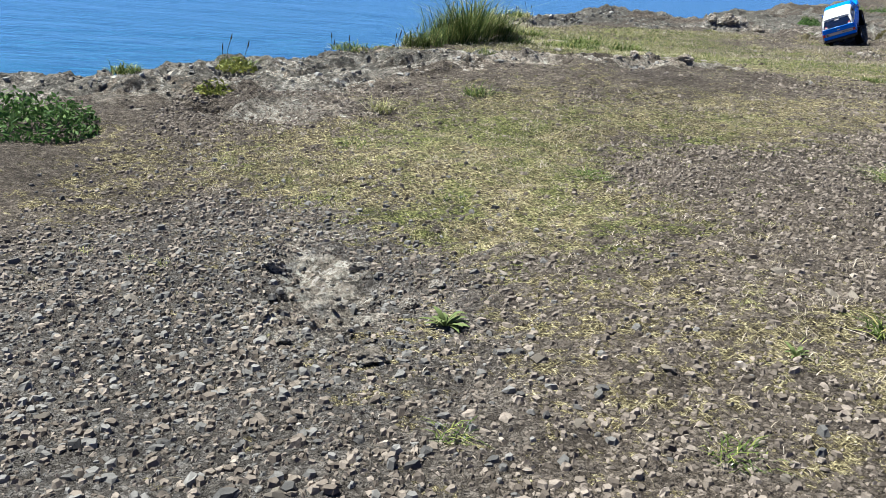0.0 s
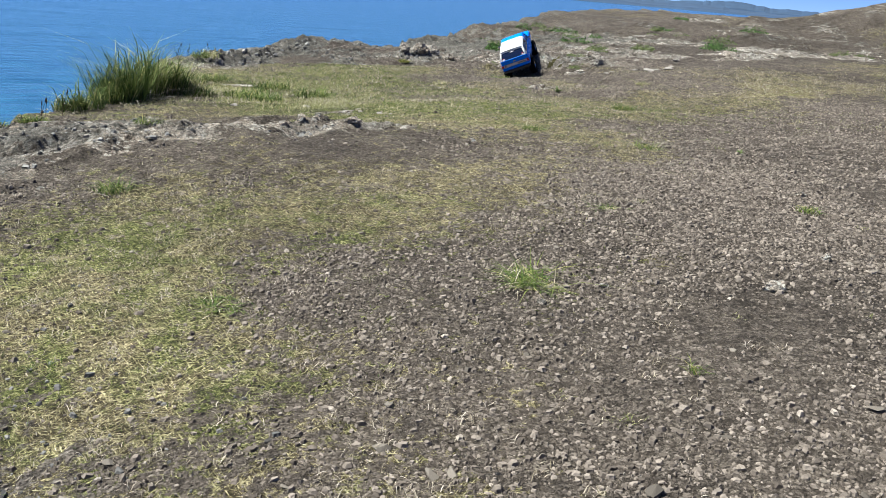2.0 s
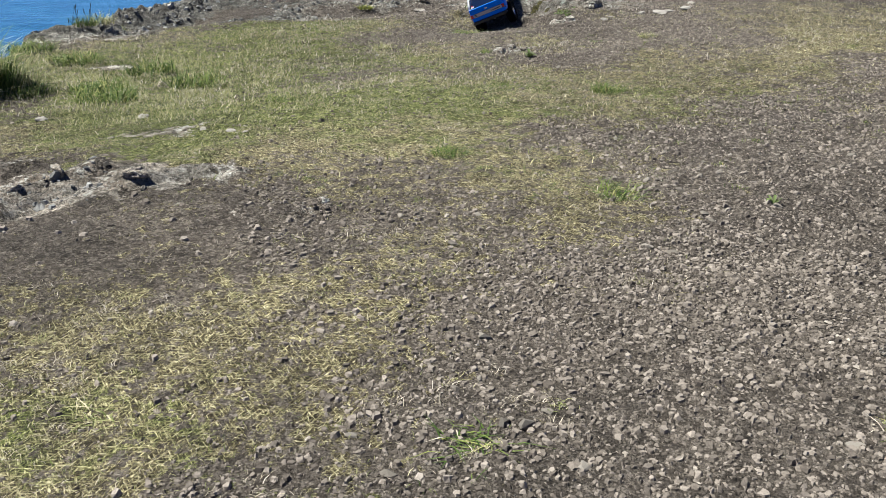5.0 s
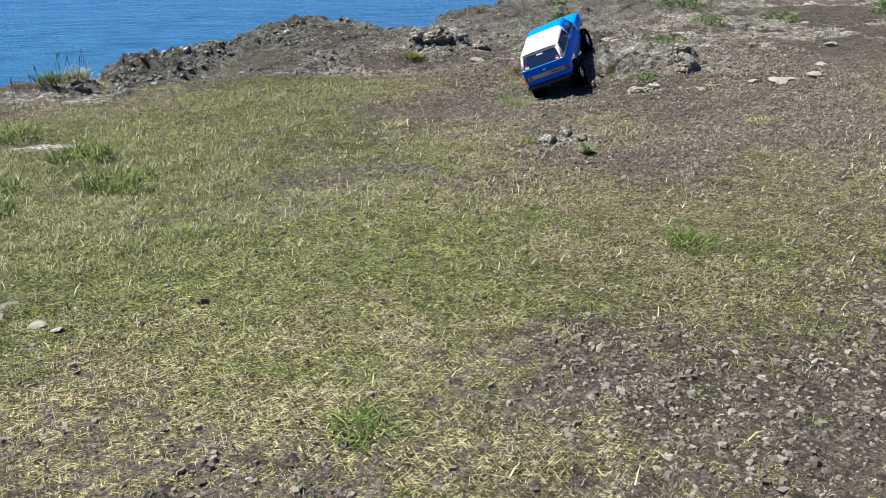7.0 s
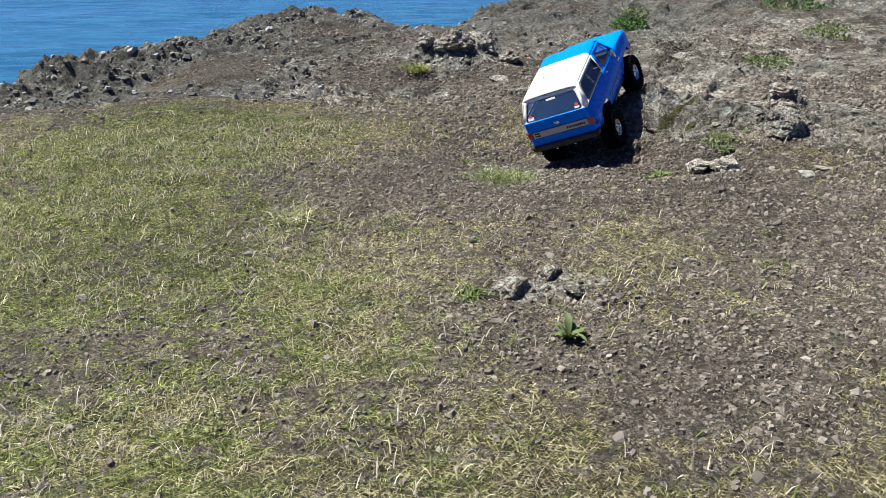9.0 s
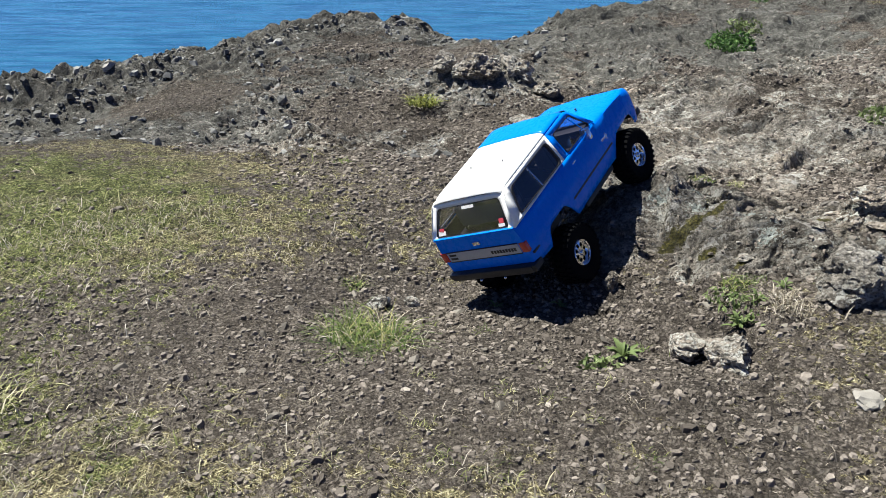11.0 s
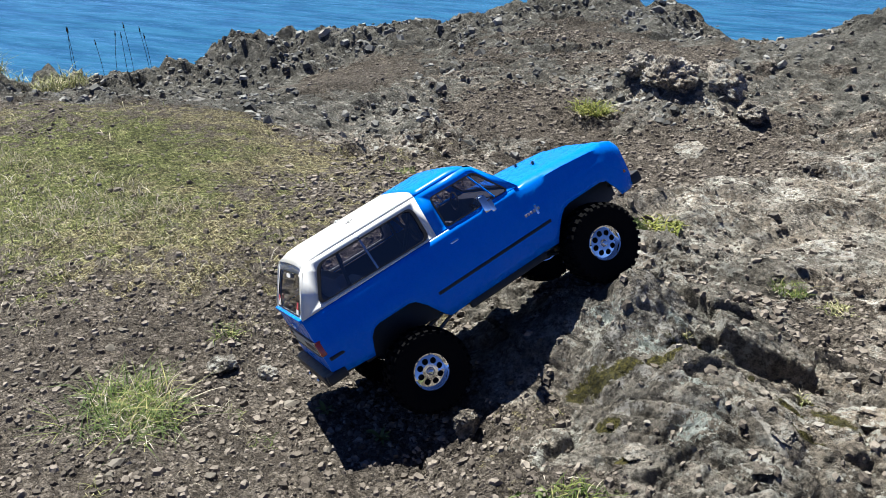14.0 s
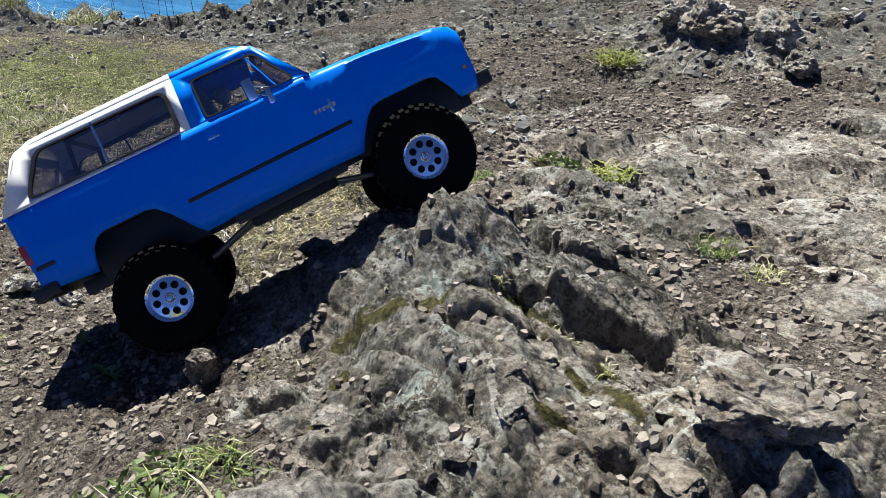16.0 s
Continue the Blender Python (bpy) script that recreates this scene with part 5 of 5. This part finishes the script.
            for k in range(turns_n * 8 + 1):
                c = a.lerp(b, k / (turns_n * 8))
                points.append(c + Vector((0.0055 * math.cos(k * math.pi / 4), 0.0055 * math.sin(k * math.pi / 4), 0)))
            for p, q in zip(points, points[1:]):
                tube(bm, p, q, 0.0008, 4)
            part("spring", bm, BLACK, axle)
        part("drive_shaft", tube(bmesh.new(), (x, 0.012, z), (inner * 0.9, 0.006, -0.012), 0.0035, 8), STEEL, axle)
    for x, y, z in ((-0.157, -0.100, -0.0455), (0.152, -0.100, -0.0345), (-0.157, 0.100, -0.0360), (0.152, 0.100, -0.0460)):
        make_wheel(truck, x, y, z, "chunky black off-road wheel with chrome rim")


build_truck()

# ---- plants and loose rocks ----
def at(x, y):
    """The land's height at one place."""
    return float(lie(np.array([x]), np.array([y]))[0][0])


def plant(name, verts, faces, material, label, category, x, y, group=""):
    ob = new(name, mesh_of(name, verts, faces, material))
    ob.location = (x, y, at(x, y) - 0.002)
    return tagged(ob, label, category, group)


def tuft(x, y, radius, length, count, material, label, lie_down=0.8, width=0.0028, name="grass_tuft", category="grass tuft"):
    """A tuft: living blades that lean outwards, and dead ones flat round its foot."""
    thing = new(name)
    thing.empty_display_size = 0.02
    thing.location = (x, y, at(x, y) - 0.002)
    tagged(thing, label, category, "tufts of grass")
    for child, n, reach, size, flat, stuff in (("leaf_clump", count, 0.55, length, lie_down, material), ("dead_clump", count // 6, 0.8, length * 0.7, 0.95, STRAW)):
        r, a = radius * reach * np.sqrt(rng.uniform(0, 1, n)), rng.uniform(0, 2 * math.pi, n)
        places = np.stack([r * np.cos(a), r * np.sin(a), np.zeros(n)], -1)
        verts, faces = blades(places, size * rng.uniform(0.45, 1.15, n), width, flat, 0.8)
        clump = tagged(new(child, mesh_of(child, verts, faces, stuff)), kind="stuff")
        clump.parent = thing


def leaf_mesh(length, width, arch):
    """One broad leaf, bent over, with a folded midrib."""
    bm = bmesh.new()
    rows = []
    for k in range(6):
        t = k / 5
        w = width * (0.25 + 1.5 * t * (1 - t) * 2) * (1 if k < 5 else 0.1)
        z = arch * math.sin(t * 2.4) * length * 0.45 + 0.004
        rows.append([bm.verts.new((t * length, s * w / 2, z + abs(s) * w * 0.18)) for s in (-1, 0, 1)])
    for a, b in zip(rows, rows[1:]):
        for j in range(2):
            bm.faces.new((a[j], a[j + 1], b[j + 1], b[j]))
    me = bpy.data.meshes.new("leaf")
    bm.to_mesh(me)
    bm.free()
    me.polygons.foreach_set("use_smooth", [True] * len(me.polygons))
    return me


def rosette(x, y, size, count, material, label):
    """A weed: a ring of broad leaves lying on the ground, each its own piece."""
    weed = new("weed")
    weed.empty_display_size = 0.02
    weed.location = (x, y, at(x, y) - 0.001)
    tagged(weed, label, "weed", "broad-leaved weeds")
    kinds = [leaf_mesh(1.0, 0.24, 0.6), leaf_mesh(1.0, 0.20, 0.35), leaf_mesh(1.0, 0.28, 0.9)]
    for me in kinds:
        me.materials.append(material)
    for k in range(count):
        leaf = new("leaf", kinds[k % 3])
        leaf.parent = weed
        s = size * random.uniform(0.6, 1.15)
        leaf.scale = (s, s, s)
        leaf.rotation_euler = (random.uniform(-0.2, 0.2), random.uniform(-0.55, 0.05), 2 * math.pi * k / count * 2.4 + random.uniform(-0.3, 0.3))


def leafy(x, y, radius, height, count, material, label, leaf=0.02, name="shrub", category="shrub"):
    """A low leafy plant: many small leaves through a rough dome."""
    a, r = rng.uniform(0, 2 * math.pi, count), radius * np.sqrt(rng.uniform(0, 1, count))
    top = height * (1 - (r / radius) ** 2) * (0.75 + 0.5 * smooth_noise(r * np.cos(a) * 30, r * np.sin(a) * 30, 7))
    z = np.clip(top * rng.uniform(0.15, 1.1, count), 0.002, None)
    centre = np.stack([r * np.cos(a), r * np.sin(a), z], -1)
    turn = turns(count)
    size = leaf * rng.uniform(0.5, 1.2, count)
    form = np.array([(-1, 0, 0), (0, -0.38, 0.12), (1, 0, 0.1), (0, 0.38, 0.12)])
    verts = np.einsum("nij,kj->nki", turn, form) * (size / 2)[:, None, None] + centre[:, None, :]
    faces = (np.array([[0, 1, 2], [0, 2, 3]])[None] + (np.arange(count) * 4)[:, None, None]).reshape(-1, 3)
    plant(name, verts.reshape(-1, 3), faces, material, label, category, x, y)


def stalks(x, y, count, height, reach, label):
    """Dry bent seed stalks with a dark head, each a thing."""
    for k in range(count):
        stem, head = bmesh.new(), bmesh.new()
        lean = Vector((random.uniform(-0.25, 0.25), random.uniform(-0.25, 0.25), 1))
        h = height * random.uniform(0.55, 1.1)
        last = Vector((0, 0, -0.01))
        for j in range(1, 6):
            q = Vector((lean.x * h * (j / 5) ** 2, lean.y * h * (j / 5) ** 2, h * j / 5))
            tube(stem, last, q, 0.0010, 5)
            last = q
        tube(head, last, last + Vector((lean.x * 0.02, lean.y * 0.02, 0.022)), 0.0032, 6, 0.0009)
        px, py = x + random.uniform(-reach, reach), y + random.uniform(-reach, reach)
        thing = new("seed_stalk")
        thing.empty_display_size = 0.02
        thing.location = (px, py, at(px, py))
        tagged(thing, label, "dry plant", "dry seed stalks")
        for name, bm in (("stem", stem), ("seed_head", head)):
            me = bpy.data.meshes.new(name)
            bm.to_mesh(me)
            bm.free()
            me.materials.append(STALK)
            new(name, me).parent = thing


def rock_mesh(seed, rough, levels=3):
    """An angular rock about one unit across."""
    bm = bmesh.new()
    bmesh.ops.create_icosphere(bm, subdivisions=levels, radius=0.5)
    dirs = [Vector((random.uniform(-1, 1), random.uniform(-1, 1), random.uniform(-1, 1))).normalized() for _ in range(11)]
    cuts = [(d, random.uniform(0.24, 0.42)) for d in dirs]
    for v in bm.verts:
        for d, far in cuts:
            over = v.co.dot(d) - far
            if over > 0:
                v.co -= d * over
        v.co += v.co.normalized() * rough * (noise.fractal(v.co * 5 + Vector((seed, 0, 0)), 0.7, 2.0, 5) + (0.5 * noise.ridged_multi_fractal(v.co * 4 + Vector((0, seed, 0)), 0.9, 2.1, 4, 1.0, 2.0) - 0.7 if levels > 4 else 0.0))
    me = bpy.data.meshes.new("rock")
    bm.to_mesh(me)
    bm.free()
    return me


ROCK_FORMS = []
for material in (BOULDER, WHITE_PIECE):
    forms = [rock_mesh(k * 3.7, 0.10, 4 if material == BOULDER else 3) for k in range(5)]
    for me in forms:
        me.materials.append(material)
    ROCK_FORMS.append(forms)


BIG_FORMS = [rock_mesh(40 + k * 5.3, 0.080, 5) for k in range(3)]
for me in BIG_FORMS:
    me.materials.append(BOULDER)


def loose_rock(x, y, size, kind=0, label="loose angular grey rock lying on the gravel", flat=0.6, sink=0.25, turn=None):
    ob = new("rock", random.choice(BIG_FORMS if size > 0.095 and kind == 0 else ROCK_FORMS[kind]))
    ob.scale = (size * random.uniform(0.9, 1.3), size * random.uniform(0.7, 1.0), size * flat)
    ob.rotation_euler = (random.uniform(-0.25, 0.25), random.uniform(-0.25, 0.25), random.uniform(0, 6.3) if turn is None else turn)
    ob.location = (x, y, at(x, y) + size * flat * (0.5 - sink) * 0.7)
    tagged(ob, label, "rock", "loose rocks")


DRY_TUFT, GREEN_TUFT = "dry yellow-green grass tuft on the gravel", "green grass tuft on stony soil"
tuft(0.58, 0.91, 0.05, 0.05, 90, BLADE, GREEN_TUFT)
tuft(0.98, 1.64, 0.10, 0.105, 330, BLADE, "wide flat tuft of green and dry grass on gravel", 0.97, 0.0020)
tuft(0.38, 1.76, 0.09, 0.05, 190, BLADE, GREEN_TUFT, 0.9)
tuft(0.13, 2.60, 0.08, 0.06, 160, BLADE, GREEN_TUFT, 0.6)
tuft(-0.15, 2.35, 0.06, 0.07, 110, TURF, DRY_TUFT, 0.5)
tuft(2.07, 2.97, 0.10, 0.06, 200, BLADE, GREEN_TUFT, 0.85)
tuft(2.60, 4.04, 0.11, 0.07, 240, BLADE, GREEN_TUFT, 0.75)
tuft(3.37, 5.12, 0.10, 0.05, 160, TURF, DRY_TUFT, 0.8)
tuft(2.65, 5.865, 0.14, 0.070, 680, BLADE, "thick tuft of green and dry grass on gravel", 0.86, 0.0017)
tuft(2.66, 5.850, 0.13, 0.045, 170, STRAW, "dry grass among a green tuft on gravel", 0.80, 0.0015)
tuft(3.31, 5.97, 0.10, 0.020, 130, BLADE, "straggling dry grass among the rocks", 0.85, 0.0013)
tuft(3.35, 5.91, 0.08, 0.035, 150, STRAW, "brown dried grass and weeds beside the rocks", 0.7, 0.0016)
tuft(3.28, 5.99, 0.05, 0.028, 90, BLADE, GREEN_TUFT, 0.7, 0.0016)
tuft(2.49, 5.12, 0.05, 0.045, 80, BLADE, GREEN_TUFT, 0.85)
tuft(2.10, 5.62, 0.09, 0.05, 140, TURF, DRY_TUFT, 0.8)
tuft(1.95, 1.95, 0.06, 0.04, 90, BLADE, GREEN_TUFT, 0.85)
tuft(1.42, 2.12, 0.08, 0.05, 130, BLADE, GREEN_TUFT, 0.9)
tuft(0.95, 2.36, 0.07, 0.045, 110, TURF, DRY_TUFT, 0.9)
tuft(1.78, 3.42, 0.09, 0.055, 150, BLADE, GREEN_TUFT, 0.8)
tuft(2.45, 7.70, 0.10, 0.06, 340, LIME, "bright yellow-green cushion of grass against dark rock", 0.6, 0.003)
tuft(3.02, 6.88, 0.07, 0.03, 110, LIME, "bright yellow-green mossy grass between rocks", 0.7, 0.004)
for x, y, r, h, n in ((0.06, 1.58, 0.05, 0.03, 70), (0.30, 0.65, 0.05, 0.03, 80), (0.03, 0.68, 0.04, 0.03, 50), (0.22, 3.60, 0.10, 0.05, 150), (1.04, 1.16, 0.03, 0.03, 40), (2.56, 6.12, 0.04, 0.03, 50), (1.43, 4.39, 0.10, 0.05, 180),
                      (1.09, 3.61, 0.06, 0.03, 70), (2.29, 4.33, 0.09, 0.04, 140), (-0.18, 2.01, 0.10, 0.035, 160), (3.13, 5.21, 0.06, 0.03, 70)):
    tuft(x, y, r, h, n, BLADE, GREEN_TUFT, 0.8, 0.0018)
for x, y, r, n in ((3.32, 6.68, 0.05, 90), (3.40, 6.64, 0.04, 70), (2.35, 6.88, 0.05, 80), (2.93, 6.65, 0.05, 90)):
    tuft(x, y, r, 0.022, 2 * n, TURF if n < 80 else BLADE, "small yellow-green grass cushion among rocks", 0.85, 0.0016)
for x, y, r, n in ((3.292, 6.336, 0.022, 40), (3.328, 6.330, 0.018, 30), (3.357, 6.328, 0.016, 26), (3.432, 6.280, 0.014, 20), (3.265, 6.330, 0.014, 24)):
    tuft(x, y, r, 0.014, n, TURF, "tiny yellowed moss plants in a crack of the outcrop", 0.7, 0.0016, "moss_tuft", "moss")
# tall grass on the brink
for k in range(26):
    t = k / 25
    high = (0.10 + 0.30 * min(t / 0.6, 1.0)) * (1 - 0.55 * max(t - 0.75, 0) / 0.25) * random.uniform(0.75, 1.25)
    tuft(-0.14 + 0.58 * t + random.uniform(-0.06, 0.06), 4.32 + 0.86 * t + random.uniform(-0.14, 0.14), 0.13, 0.92 * high, 140, TURF if k % 6 == 0 else BLADE, "tall green grass on the cliff edge", 0.30, 0.0042, "tall_grass", "tall grass")
for x, y in ((0.58, 6.55), (0.66, 6.72), (0.72, 6.88), (0.66, 7.02), (0.52, 6.85)):
    tuft(x, y, 0.12, 0.085, 200, TURF if y > 6.7 else BLADE, "brownish green grass fringe on the cliff edge", 0.35, 0.0030)
for x, y in ((0.75, 5.0), (0.45, 5.0), (0.95, 5.45), (0.6, 5.75), (0.35, 6.1), (1.15, 5.05), (0.80, 4.75)):
    tuft(x, y, 0.22, 0.10, 330, BLADE, "knee-deep green grass beside the cliff edge", 0.6, 0.004)
for x, y, s in ((-0.36, 3.62, 0.16), (-0.72, 3.05, 0.10), (-0.22, 3.95, 0.10), (-1.05, 2.86, 0.10), (-0.12, 4.32, 0.10)):
    tuft(x, y, s, 0.06, 220, BLADE, "green grass on the rocky cliff edge", 0.6, 0.004)
BROAD = "low green broad-leaved weed on gravel"
rosette(0.03, 0.98, 0.034, 20, LEAF, BROAD)
rosette(3.085, 5.865, 0.036, 22, LEAF, BROAD)
rosette(2.65, 4.945, 0.042, 22, LEAF, BROAD)
rosette(3.262, 5.875, 0.026, 16, LEAF, BROAD)
rosette(3.300, 5.935, 0.022, 14, LEAF, BROAD)
rosette(3.345, 5.965, 0.020, 12, LEAF, BROAD)
leafy(3.285, 5.915, 0.055, 0.022, 170, LEAF, "patch of green weeds and grass beside the boulder", 0.016)
leafy(3.255, 5.965, 0.035, 0.016, 90, LEAF, "patch of green weeds and grass beside the boulder", 0.014)
tuft(3.345, 5.905, 0.05, 0.045, 90, STRAW, "dry reddish stalks among weeds", 0.45, 0.0016)
leafy(3.045, 5.800, 0.035, 0.018, 80, LEAF, "small green weed on gravel", 0.020)
rosette(0.44, 0.86, 0.025, 9, LEAF, BROAD)
rosette(2.98, 6.03, 0.022, 9, LEAF, BROAD)
rosette(2.86, 6.05, 0.019, 8, LEAF, BROAD)
rosette(2.36, 2.78, 0.025, 9, LEAF, BROAD)
leafy(-0.97, 2.02, 0.16, 0.10, 1700, BUSH, "low dark green bush beside the rocks", 0.020)
leafy(2.96, 6.80, 0.045, 0.03, 160, LEAF, "small green weed growing from the rock", 0.022)
leafy(3.71, 8.60, 0.12, 0.09, 900, BUSH, "low blue-green bush on the far rocks", 0.024)
leafy(3.98, 7.27, 0.12, 0.05, 620, LEAF, "green leafy weed among far rocks", 0.020)
leafy(-0.69, 2.92, 0.07, 0.05, 320, LIME, "yellow-green weed on the rocky edge", 0.022)
leafy(-0.66, 2.50, 0.06, 0.04, 260, LIME, "yellow-green weed on the rocky edge", 0.022)
leafy(0.22, 6.95, 0.22, 0.09, 1300, LIME, "reddish and green scrub on the cliff edge", 0.024)
leafy(4.55, 7.9, 0.14, 0.07, 700, LEAF, "green scrub among far rocks", 0.022)
leafy(5.1, 9.6, 0.18, 0.10, 700, LEAF, "green scrub among far rocks", 0.026)
for k in range(30):
    x, y = random.uniform(3.6, 8.5), random.uniform(7.6, 13.0)
    if inland(np.array([x]), np.array([y]))[0] > 0.5:
        leafy(x, y, random.uniform(0.08, 0.22), random.uniform(0.05, 0.13), 420, LEAF if k % 2 else BUSH, "low scrub on the far stony slope", 0.026)
for x, y, n, h in ((0.50, 7.42, 5, 0.24), (0.36, 7.20, 4, 0.16), (-0.22, 4.02, 4, 0.09), (-0.45, 3.55, 4, 0.08), (-0.78, 3.12, 4, 0.08), (0.62, 6.2, 4, 0.2), (0.12, 6.7, 6, 0.12)):
    stalks(x, y, n, h, 0.10, "thin dry seed stalks on the cliff edge")

# rocks that stand out
PALE = "pale weathered quartz rock on the gravel"
loose_rock(3.18, 5.865, 0.085, 0, "weathered grey rock lying beside weeds", 0.5)
loose_rock(3.24, 5.80, 0.10, 0, flat=0.7)
for x, y, s in ((3.40, 5.68, 0.05), (3.45, 5.70, 0.04), (3.73, 5.64, 0.09), (3.80, 5.67, 0.07), (3.62, 5.66, 0.05), (3.95, 5.72, 0.08), (1.22, 3.86, 0.03), (1.14, 3.90, 0.025), (1.26, 3.83, 0.025),
                (0.62, 4.35, 0.06), (0.95, 4.25, 0.05), (4.6, 6.6, 0.08), (4.2, 6.05, 0.07)):
    loose_rock(x, y, s, 1, PALE, 0.35)
for x, y, s in ((2.63, 6.06, 0.055), (2.69, 6.09, 0.045), (2.99, 6.30, 0.05), (1.63, 1.54, 0.035), (1.09, 1.55, 0.025), (1.40, 1.42, 0.05), (0.94, 1.52, 0.022), (0.75, 0.84, 0.03), (2.09, 2.14, 0.03), (0.79, 3.38, 0.05), (0.70, 3.30, 0.04), (1.38, 3.09, 0.03),
                (2.58, 5.15, 0.07), (2.66, 5.20, 0.05), (2.70, 5.12, 0.05), (2.96, 5.24, 0.035), (2.03, 5.42, 0.03), (1.72, 5.23, 0.03), (2.62, 7.85, 0.22), (2.78, 7.90, 0.16), (2.50, 7.92, 0.14), (2.90, 7.80, 0.12), (0.97, 3.29, 0.06), (-0.20, 1.02, 0.045), (-0.13, 1.10, 0.05), (-0.24, 1.22, 0.05), (-0.10, 1.25, 0.04), (-0.02, 1.06, 0.035), (-0.17, 0.93, 0.045), (-0.06, 0.86, 0.04), (0.02, 1.13, 0.035)):
    loose_rock(x, y, s)

loose_rock(3.565, 6.250, 0.100, 0, "weathered boulder with pale lichen on the outcrop", 0.55, 0.4, 0.3)
loose_rock(3.455, 5.975, 0.16, 0, "weathered boulder with pale lichen beside weeds", 0.6, 0.25, 0.9)
loose_rock(3.222, 5.845, 0.055, 0, "weathered grey rock lying beside weeds", 0.5)
loose_rock(3.075, 6.092, 0.045, 0, "weathered grey rock standing in the gravel", 0.9, 0.2)
loose_rock(2.581, 7.658, 0.10, 0, "pale grey rock among far gravel", 0.3)
loose_rock(2.844, 7.523, 0.12, 0, "flat grey slab among far gravel", 0.16)
for x, y, s in ((3.462, 6.225, 0.014), (3.30, 6.13, 0.010), (3.475, 6.21, 0.010)):
    loose_rock(x, y, s, 1, "small pale quartz piece set in the outcrop", 0.4)

loose_rock(3.52, 6.64, 0.20, 0, "pale flat rock slab beside the outcrop", 0.14, 0.3, 0.5)
# slabs broken from the outcrop, lying along its strata
SLAB = "broken slab of grey lichened rock on the outcrop"
done = 0
while done < 36:
    x, y = random.uniform(3.05, 4.1), random.uniform(5.65, 6.75)
    rock_here = lie(np.array([x]), np.array([y]))[1][0]
    if rock_here < 0.55 or math.hypot(x - 3.06, y - 6.25) < 0.24:
        continue
    loose_rock(x, y, random.uniform(0.018, 0.045), 0, SLAB, random.uniform(0.22, 0.4), 0.4, random.gauss(-0.26, 0.25))
    done += 1

# broken rock on the outcrops
def build_rubble(name, count, box_area, low, high, label, material=ROCK_PIECE):
    def weight(x, y, rock, grass):
        mound = spot(x, y, 3.38, 6.24, 0.30, 0.22, 10)
        return step(0.35, 0.8, rock) * (0.35 + 0.65 * (fractal(x * 4, y * 4, 171, 3) > 0.0)) * (1 - 0.85 * step(0.3, 0.7, mound))
    places = scatter(count, box_area, weight)
    sizes = low * (high / low) ** (rng.uniform(0, 1, len(places)) ** 2.2)
    places[:, 2] -= sizes * 0.10
    verts, faces = shards(places, sizes, *FLAT_STONE, 0.3, (0.3, 0.7), 0.6)
    tagged(new(name, mesh_of(name, verts, faces, material)), label, "rubble", kind="stuff")


build_rubble("rubble", 3500, (2.7, 4.4, 5.4, 7.2), 0.0018, 0.0065, "broken grey rock on the outcrop")
build_rubble("rubble", 700, (3.43, 3.62, 6.30, 6.42), 0.0035, 0.012, "small broken stones in a hollow of the outcrop")
build_rubble("rubble", 400, (3.42, 3.54, 6.16, 6.24), 0.002, 0.006, "small broken stones in a hollow of the outcrop")
build_rubble("rubble", 7000, (0.1, 2.9, 6.5, 9.3), 0.006, 0.024, "weathered grey rock lumps along the cliff edge", BRINK_PIECE)
build_rubble("rubble", 2500, (-1.6, 0.9, 2.5, 3.7), 0.004, 0.015, "weathered grey rock lumps along the cliff edge", BRINK_PIECE)
build_rubble("rubble", 15000, (-0.2, 6.0, 6.5, 10.5), 0.003, 0.014, "broken grey rock on the far hill")
build_rubble("rubble", 6000, (-1.6, 1.8, 0.7, 4.2), 0.002, 0.010, "broken grey rock on the outcrop")


# the larger single stones of the gravel, each a piece of the ground
STONE_FORMS = []
for k in range(8):
    bm = bmesh.new()
    for j in range(13):
        bm.verts.new(Vector((random.gauss(0, 1), random.gauss(0, 0.8), random.gauss(0, 0.6))).normalized() * random.uniform(0.42, 0.55))
    bmesh.ops.convex_hull(bm, input=bm.verts[:])
    bmesh.ops.delete(bm, geom=[v for v in bm.verts if not v.link_faces], context="VERTS")
    me = bpy.data.meshes.new("stone")
    bm.to_mesh(me)
    bm.free()
    me.materials.append(STONE)
    STONE_FORMS.append(me)
for count, (x0, x1, y0, y1) in ((130, (-0.45, 1.9, 0.5, 2.4)), (100, (1.5, 3.3, 2.6, 5.0)), (70, (2.2, 3.4, 5.0, 6.2))):
    made = 0
    while made < count:
        x, y = random.uniform(x0, x1), random.uniform(y0, y1)
        z, rock_here, grass_here, _ = lie(np.array([x]), np.array([y]))
        if rock_here[0] > 0.45 or random.random() > gravel_weight(np.array([x]), np.array([y]), rock_here, grass_here)[0] or math.hypot(x - 3.0, y - 6.25) < 0.28:
            continue
        stone = new("stone", STONE_FORMS[made % 8])
        s = 0.012 * (2.4 ** random.random())
        stone.scale = (s * random.uniform(1.0, 1.35), s * random.uniform(0.7, 1.0), s * random.uniform(0.4, 0.7))
        stone.rotation_euler = (random.uniform(-0.3, 0.3), random.uniform(-0.3, 0.3), random.uniform(0, 6.3))
        stone.location = (x, y, float(z[0]) + s * 0.06)
        stone.parent = GROUND_SHEET
        made += 1
